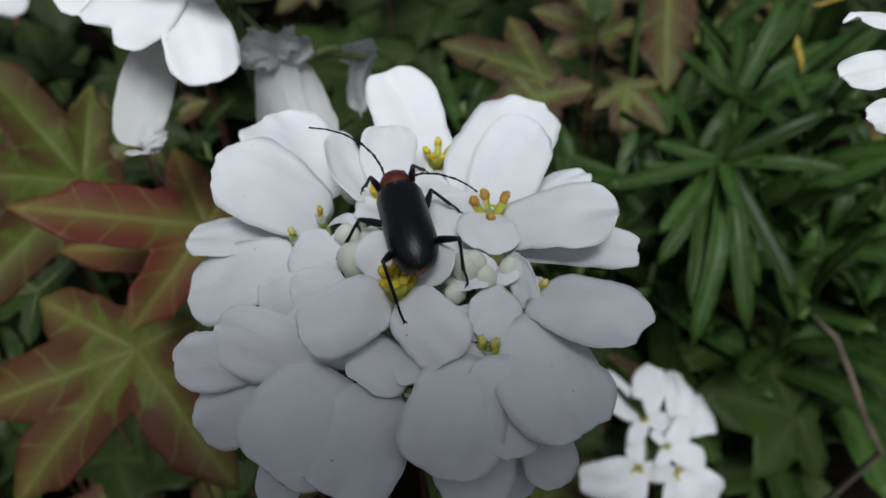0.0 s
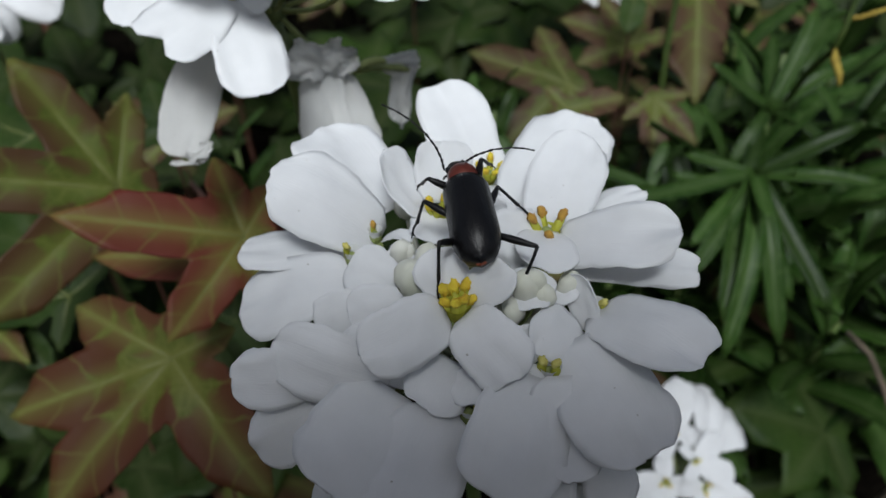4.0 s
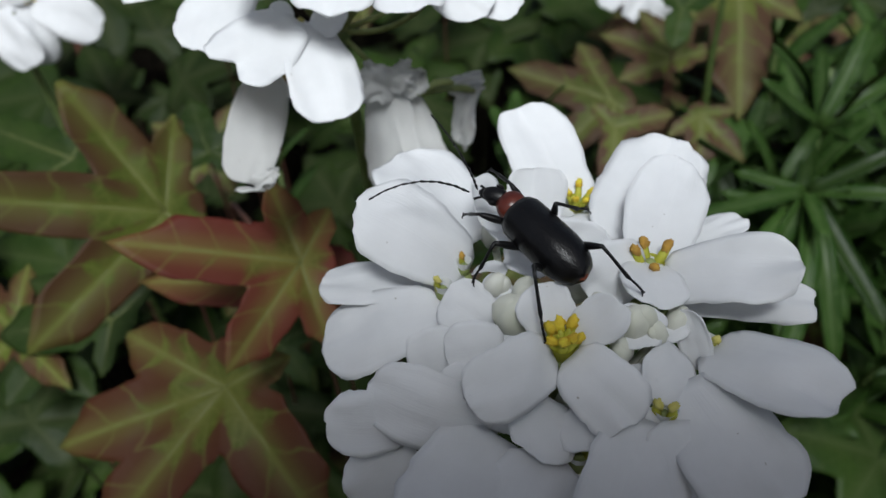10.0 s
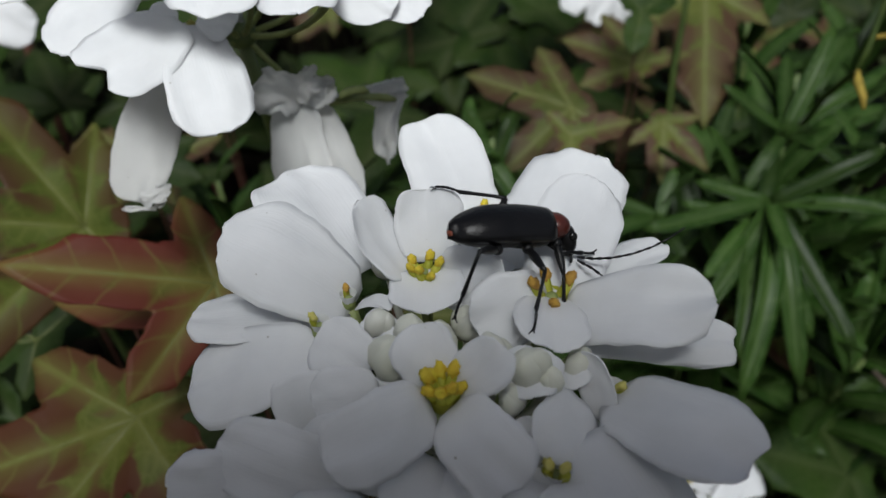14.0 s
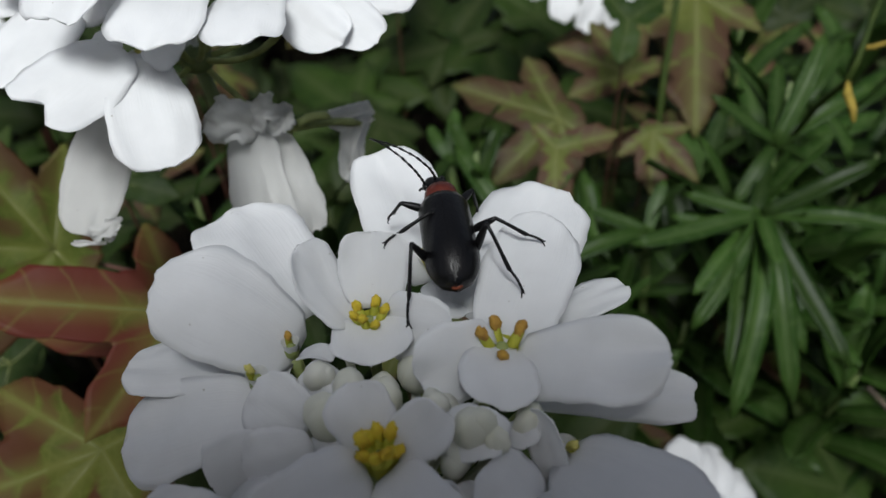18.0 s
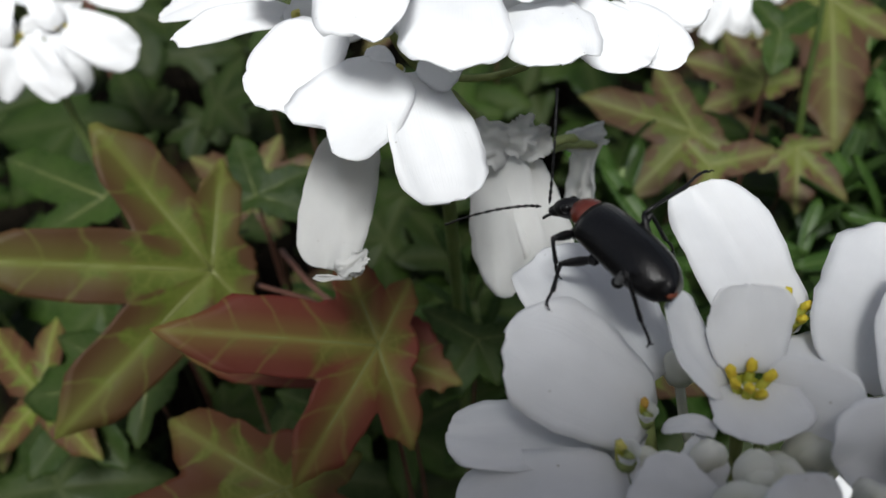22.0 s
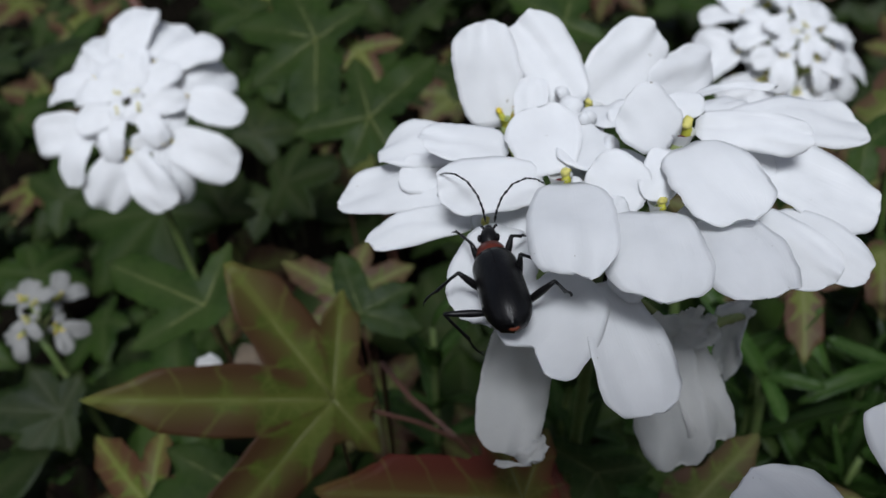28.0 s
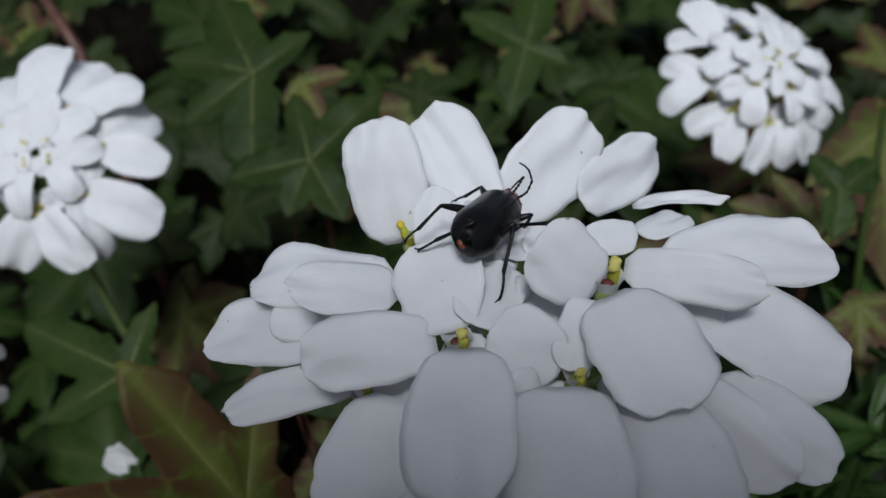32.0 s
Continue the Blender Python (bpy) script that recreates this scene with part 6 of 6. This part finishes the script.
# for each leg: seconds, where its foot stands, and how far its knee leans
FEET = {
    "R1": [
        (0, -0.13, 4.82, 16.71, 0), (1, -0.01, 4.9, 16.4, 0), (2, -0.07, 5.03, 16.5, 0), (3, -0.04, 5.0, 16.7, 0), (6, -0.01, 4.98, 16.77, 0), (7, 0.03, 4.96, 16.71, 0),
        (8, -0.06, 5.14, 16.81, 0), (9, -0.42, 5.28, 16.56, -60), (10, -0.78, 5.22, 16.85, 0), (11, -0.16, 5.4, 16.9, 0), (12, 0.37, 4.69, 16.44, 25), (13, 0.46, 4.64, 16.21, 60),
        (14, 0.44, 4.63, 16.23, 0), (16.5, 0.92, 5.09, 16.63, 25), (17, 0.81, 5.42, 16.87, 45), (18, 0.24, 6.01, 16.46, 0), (19, -0.29, 6.38, 16.57, 0),
        (19.5, -0.95, 6.37, 16.86, 0), (20, -1.41, 6.22, 16.58, 0), (21, -1.32, 6.09, 16.49, 0), (22, -1.21, 6.07, 16.48, 0), (23, -2.0, 6.33, 16.92, 0),
        (23.5, -2.08, 6.71, 17.15, 10), (24, -1.99, 6.83, 16.8, 0), (24.5, -2.02, 7.02, 16.91, 0), (25, -2.42, 7.44, 17.31, 0), (25.5, -2.4, 7.75, 17.5, 0),
        (26, -2.55, 7.58, 17.48, 0), (28.5, -3.08, 7.51, 17.5, 5), (29, -2.95, 7.44, 17.76, 0), (29.5, -2.68, 7.96, 17.81, 55), (30, -2.67, 7.98, 17.82, 60),
        (31, -2.17, 8.26, 18.09, 0), (31.5, -2.54, 8.67, 17.79, 0), (32, -2.33, 8.95, 17.72, 0),
    ],
    "R2": [
        (0, 0.13, 4.73, 16.4, -45), (1, 0.17, 4.76, 16.43, -50), (2, 0.31, 4.74, 16.49, -75), (3, 0.28, 4.81, 16.41, -65), (6, 0.17, 4.76, 16.44, -50),
        (7, 0.15, 4.76, 16.44, -35), (8, 0.26, 4.8, 16.42, -90), (9, -0.03, 4.98, 16.46, 0), (10, -0.11, 4.87, 16.73, 0), (11, -0.16, 4.95, 16.38, -30),
        (12, -0.27, 4.61, 16.3, 0), (13, 0.21, 4.39, 16.41, -5), (14, 0.2, 4.41, 16.42, -25), (16.5, 0.7, 4.71, 16.51, -25), (17, 0.71, 4.69, 16.51, -20),
        (18, 0.64, 5.46, 16.61, 0), (19, 0.1, 6.14, 16.46, 15), (19.5, -0.52, 6.38, 16.56, 0), (20, -0.94, 6.06, 16.49, 0), (21, -0.89, 5.8, 16.76, 0),
        (22, -0.8, 5.74, 16.7, 0), (23, -1.13, 6.15, 16.65, 0), (23.5, -1.92, 6.64, 16.88, 0), (24, -1.87, 6.32, 16.82, 0), (24.5, -2.03, 7.03, 17.13, -5),
        (25, -2.1, 6.88, 16.9, -130), (25.5, -2.24, 7.31, 17.22, 0), (26, -2.45, 6.92, 17.04, -20), (28.5, -2.88, 6.75, 17.73, -20), (29, -3.01, 6.92, 17.75, -35),
        (29.5, -2.65, 7.34, 17.79, -25), (30, -2.64, 7.33, 17.79, -20), (31, -2.48, 8.41, 17.88, 15), (31.5, -2.3, 8.05, 17.97, -35), (32, -2.01, 8.3, 18.29, 0),
    ],
    "R3": [
        (0, 0.16, 4.08, 16.24, -10), (1, 0.15, 4.23, 16.03, -120), (2, 0.14, 4.06, 16.22, -5), (3, 0.14, 4.05, 16.22, -10), (6, 0.04, 4.29, 16.03, -150),
        (7, 0.03, 4.28, 16.0, -135), (8, 0.23, 4.38, 16.41, -20), (9, 0.23, 4.38, 16.41, -5), (10, 0.22, 4.38, 16.41, 0), (11, -0.17, 4.91, 16.02, -25),
        (12, -0.63, 4.92, 16.63, -35), (13, -0.27, 4.54, 16.37, -30), (14, -0.26, 4.51, 16.42, -40), (16.5, 0.11, 4.57, 16.43, -20), (17, 0.12, 4.59, 16.42, -15),
        (18, 0.49, 5.12, 16.48, -15), (19, 0.33, 5.82, 16.46, 45), (19.5, -0.02, 6.42, 16.55, -70), (20, -0.48, 6.2, 16.72, -60), (21, -0.57, 5.94, 16.9, -60),
        (22, -0.62, 5.97, 17.11, -50), (23, -0.56, 5.99, 16.68, -125), (23.5, -1.38, 6.26, 16.44, -70), (24, -2.1, 6.48, 16.65, 10), (24.5, -2.06, 6.7, 16.8, 0),
        (25, -2.13, 6.68, 16.78, 0), (25.5, -2.46, 6.88, 17.02, -150), (26, -2.23, 6.79, 16.85, 0), (28.5, -2.85, 7.13, 17.26, 35), (29, -2.92, 6.71, 17.68, -85),
        (29.5, -2.89, 6.73, 17.71, -20), (30, -2.88, 6.73, 17.72, -10), (31, -2.86, 7.38, 17.78, 0), (31.5, -2.85, 7.51, 17.76, 5), (32, -2.49, 8.1, 17.81, 0),
    ],
    "L1": [
        (0, -0.59, 4.72, 16.61, 0), (1, -0.51, 4.75, 16.6, 0), (2, -0.75, 4.87, 16.65, -15), (3, -0.54, 4.95, 16.53, -15), (6, -0.68, 4.92, 16.69, -20),
        (7, -0.65, 4.92, 16.65, 10), (8, -0.65, 5.02, 16.58, 5), (9, -0.92, 4.8, 16.44, -25), (10, -0.98, 5.04, 16.58, -20), (11, -0.62, 5.43, 16.76, 0),
        (12, 0.39, 5.45, 16.58, 0), (13, 0.65, 5.11, 16.44, 95), (14, 0.65, 5.11, 16.44, 100), (16.5, 0.6, 5.67, 16.66, 0), (17, 0.43, 5.73, 16.79, 0),
        (18, -0.38, 5.86, 16.52, -15), (19, -0.6, 5.79, 16.51, 10), (19.5, -1.28, 5.66, 16.49, -25), (20, -1.68, 5.52, 16.38, 0), (21, -1.59, 5.66, 16.67, -15),
        (22, -1.47, 5.64, 16.61, 15), (23, -2.01, 6.2, 16.84, -25), (23.5, -2.51, 6.41, 16.63, -20), (24, -2.77, 6.67, 17.12, 0), (24.5, -2.5, 7.05, 17.09, 0),
        (25, -2.92, 7.29, 17.36, 0), (25.5, -2.88, 7.78, 17.34, 0), (26, -3.0, 7.56, 17.3, 0), (28.5, -3.6, 7.58, 17.7, 0), (29, -3.48, 8.05, 17.78, 0),
        (29.5, -3.45, 8.1, 17.8, 0), (30, -3.24, 8.21, 18.05, -15), (31, -2.96, 8.56, 18.28, 0), (31.5, -2.83, 8.72, 18.24, 0), (32, -2.8, 9.18, 17.88, 0),
    ],
    "L2": [
        (0, -0.77, 4.43, 16.22, 50), (1, -0.75, 4.33, 16.31, 40), (2, -0.78, 4.63, 16.42, 25), (3, -0.63, 4.68, 16.33, 20), (6, -0.61, 4.75, 16.29, 30),
        (7, -0.6, 4.68, 16.33, 45), (8, -0.61, 4.75, 16.29, 75), (9, -0.92, 4.56, 16.36, 20), (10, -0.91, 4.55, 16.36, 10), (11, -1.08, 5.05, 16.61, 35),
        (12, -0.4, 5.3, 16.6, -5), (13, -0.12, 5.28, 16.43, 0), (14, -0.1, 5.26, 16.46, 0), (16.5, 0.13, 5.42, 16.71, 0), (17, -0.03, 5.67, 16.81, -20),
        (18, -0.36, 5.37, 16.69, 0), (19, -0.5, 5.71, 16.51, -15), (19.5, -0.75, 5.72, 16.52, 20), (20, -1.32, 5.18, 16.49, 20), (21, -1.53, 5.33, 16.65, 5),
        (22, -1.54, 5.32, 16.65, 120), (23, -1.78, 5.7, 16.41, 0), (23.5, -2.48, 6.39, 16.66, 10), (24, -2.6, 6.66, 16.71, 40), (24.5, -2.77, 6.67, 17.03, -5),
        (25, -2.99, 6.82, 17.16, 0), (25.5, -3.03, 7.31, 17.22, 0), (26, -3.12, 6.66, 17.16, 0), (28.5, -3.96, 7.2, 17.4, 10), (29, -3.73, 7.78, 17.35, 90),
        (29.5, -3.62, 7.67, 17.43, 70), (30, -3.62, 7.52, 17.56, 35), (31, -3.09, 8.34, 17.95, -25), (31.5, -3.21, 8.56, 18.16, 65), (32, -3.14, 8.71, 17.84, 90),
    ],
    "L3": [
        (0, -0.27, 3.79, 16.17, 10), (1, -0.27, 3.79, 16.18, 5), (2, -0.4, 4.12, 16.28, 5), (3, -0.43, 4.1, 16.25, 0), (6, -0.44, 4.02, 16.31, 0), (7, -0.43, 4.01, 16.29, 0),
        (8, -0.42, 4.11, 16.26, 5), (9, -0.46, 4.02, 16.32, 15), (10, -0.45, 4.02, 16.31, 5), (11, -0.69, 4.55, 16.17, 5), (12, -0.49, 5.6, 16.63, 75),
        (13, -0.38, 5.38, 16.75, 20), (14, -0.39, 5.39, 16.76, 35), (16.5, -0.4, 5.45, 16.73, 85), (17, -0.38, 5.5, 16.7, 40), (18, -0.21, 4.95, 16.38, 10),
        (19, -0.14, 5.0, 16.45, 10), (19.5, -0.36, 5.72, 16.5, 40), (20, -0.93, 5.46, 16.51, 35), (21, -1.01, 5.12, 16.56, 20), (22, -1.02, 5.12, 16.57, 30),
        (23, -0.97, 5.4, 16.39, 25), (23.5, -1.71, 5.63, 16.51, 25), (24, -2.71, 6.36, 16.44, 105), (24.5, -2.62, 6.45, 16.4, 100), (25, -2.6, 6.66, 16.46, 150),
        (25.5, -2.85, 6.77, 17.13, 150), (26, -2.95, 6.62, 17.02, 0), (28.5, -3.59, 7.0, 16.91, 0), (29, -3.57, 7.13, 16.88, 150), (29.5, -3.62, 7.73, 17.84, -10),
        (30, -3.52, 7.74, 17.83, -10), (31, -3.47, 7.73, 17.81, 25), (31.5, -3.01, 8.01, 17.8, -150), (32, -3.02, 8.4, 18.0, -15),
    ],
}
# seconds, and for the two feelers: root, then the azimuth and height of the inner and of the outer half
FEELERS = [
    (0, 0.48, 0.06, -0.06, 44, 70, 60, 12, 0.44, -0.09, -0.08, -136, 42, -95, -52),
    (1, 0.51, 0.12, -0.04, 84, 73, 58, 17, 0.51, 0.05, -0.05, -111, 54, -83, -14),
    (2, 0.48, 0.1, -0.06, 53, 77, 47, 23, 0.46, -0.08, -0.07, -129, 40, -91, -30),
    (3, 0.52, 0.12, -0.03, 34, 84, 44, 22, 0.52, -0.01, -0.03, -130, 47, -71, -43),
    (6, 0.47, 0.13, -0.07, 61, 65, 53, 10, 0.48, -0.03, -0.06, -115, 48, -73, -24),
    (7, 0.55, 0.07, -0.01, 83, 61, 65, 6, 0.55, -0, -0.01, -93, 56, -72, 7),
    (8, 0.59, 0.15, 0.01, 95, 35, 91, -17, 0.6, 0.07, 0.01, 165, 76, 43, -54),
    (9, 0.52, 0.24, -0.1, 81, 8, 103, -19, 0.56, 0.18, -0.07, 18, 45, -11, 14),
    (10, 0.66, 0.16, 0.04, 57, 40, 66, -3, 0.64, 0.1, 0.03, -6, 78, -6, 4),
    (11, 0.53, 0.13, 0.01, 99, 67, 83, -35, 0.52, 0.01, -0.01, -84, 44, -84, -13),
    (12, 0.38, -0.1, -0.16, -69, 43, 33, 2, 0.38, -0.16, -0.15, -73, 9, -93, -33),
    (13, 0.61, -0.05, -0.2, -72, 16, -13, 8, 0.57, -0.1, -0.22, -108, -11, 97, -69),
    (14, 0.57, -0.04, -0.22, -62, 14, -15, 29, 0.54, -0.09, -0.23, -72, -20, -24, -60),
    (16.5, 0.46, -0.01, -0.09, 44, 86, 66, 26, 0.47, -0.09, -0.09, -115, 46, -10, -47),
    (17, 0.5, 0, -0.06, 66, 75, 71, 25, 0.51, -0.09, -0.06, -103, 59, -32, -15),
    (18, 0.52, 0.09, -0.03, 130, 70, 31, -15, 0.54, 0.02, -0.02, 153, 67, 44, -7),
    (19, 0.55, 0.17, -0.05, 79, 29, 90, -23, 0.57, 0.12, -0.05, -24, 66, -24, 25),
    (19.5, 0.48, 0.2, -0.17, 51, 21, 55, -52, 0.49, 0.13, -0.16, 3, 45, -30, 18),
    (20, 0.55, 0.14, -0.19, 50, -3, 46, -36, 0.57, 0.09, -0.19, 98, 45, -24, 2),
    (21, 0.54, 0.11, -0.08, 52, 41, 39, -10, 0.55, 0.04, -0.07, 134, 55, -31, -3),
    (22, 0.6, 0.19, -0.05, 101, 17, 32, -38, 0.61, 0.12, -0.05, 113, 81, -29, 43),
    (23, 0.61, 0.06, 0.02, 46, 52, 44, -10, 0.6, -0.01, 0.02, 153, 72, -40, 11),
    (23.5, 0.63, 0.08, 0.03, 82, 54, 56, 1, 0.63, 0.01, 0.04, -175, 83, -24, 7),
    (24, 0.65, 0.14, 0.09, 107, 61, 79, -17, 0.64, 0.03, 0.07, -167, 51, -13, -21),
    (24.5, 0.56, 0.03, -0.02, 20, -3, 20, -6, 0.56, -0.03, -0.02, -20, -3, -20, -6),
    (25, 0.55, 0.07, -0.01, 56, 60, 67, -15, 0.56, -0.03, -0.02, -20, -3, -20, -6),
    (25.5, 0.56, 0.03, -0.02, 20, -3, 20, -6, 0.56, -0.03, -0.02, -20, -3, -20, -6),
    (26, 0.56, 0.03, -0.02, 20, -3, 20, -6, 0.56, -0.03, -0.02, -20, -3, -20, -6),
    (28.5, 0.67, -0.04, 0.1, 178, 79, 38, -23, 0.66, -0.11, 0.08, -147, 60, -67, -45),
    (29, 0.45, 0.02, -0.04, 58, 70, 85, -43, 0.46, -0.09, -0.04, -76, 65, -76, -18),
    (29.5, 0.52, 0, -0.04, 148, 53, 75, -29, 0.5, -0.18, -0.07, -110, 58, -80, -10),
    (30, 0.51, -0.02, -0.04, 123, 74, 61, -43, 0.51, -0.08, -0.04, -86, 68, -88, 11),
    (31, 0.49, 0.03, -0.05, 172, 65, -38, -72, 0.48, -0.12, -0.04, -77, 63, -79, 3),
    (31.5, 0.52, 0.03, -0.04, 166, 52, -9, -52, 0.5, -0.19, -0.05, -144, 62, -57, 0),
    (32, 0.52, 0.03, -0.04, 166, 52, -9, -52, 0.55, -0.01, -0.01, 176, 48, 21, -28),
]
motions()
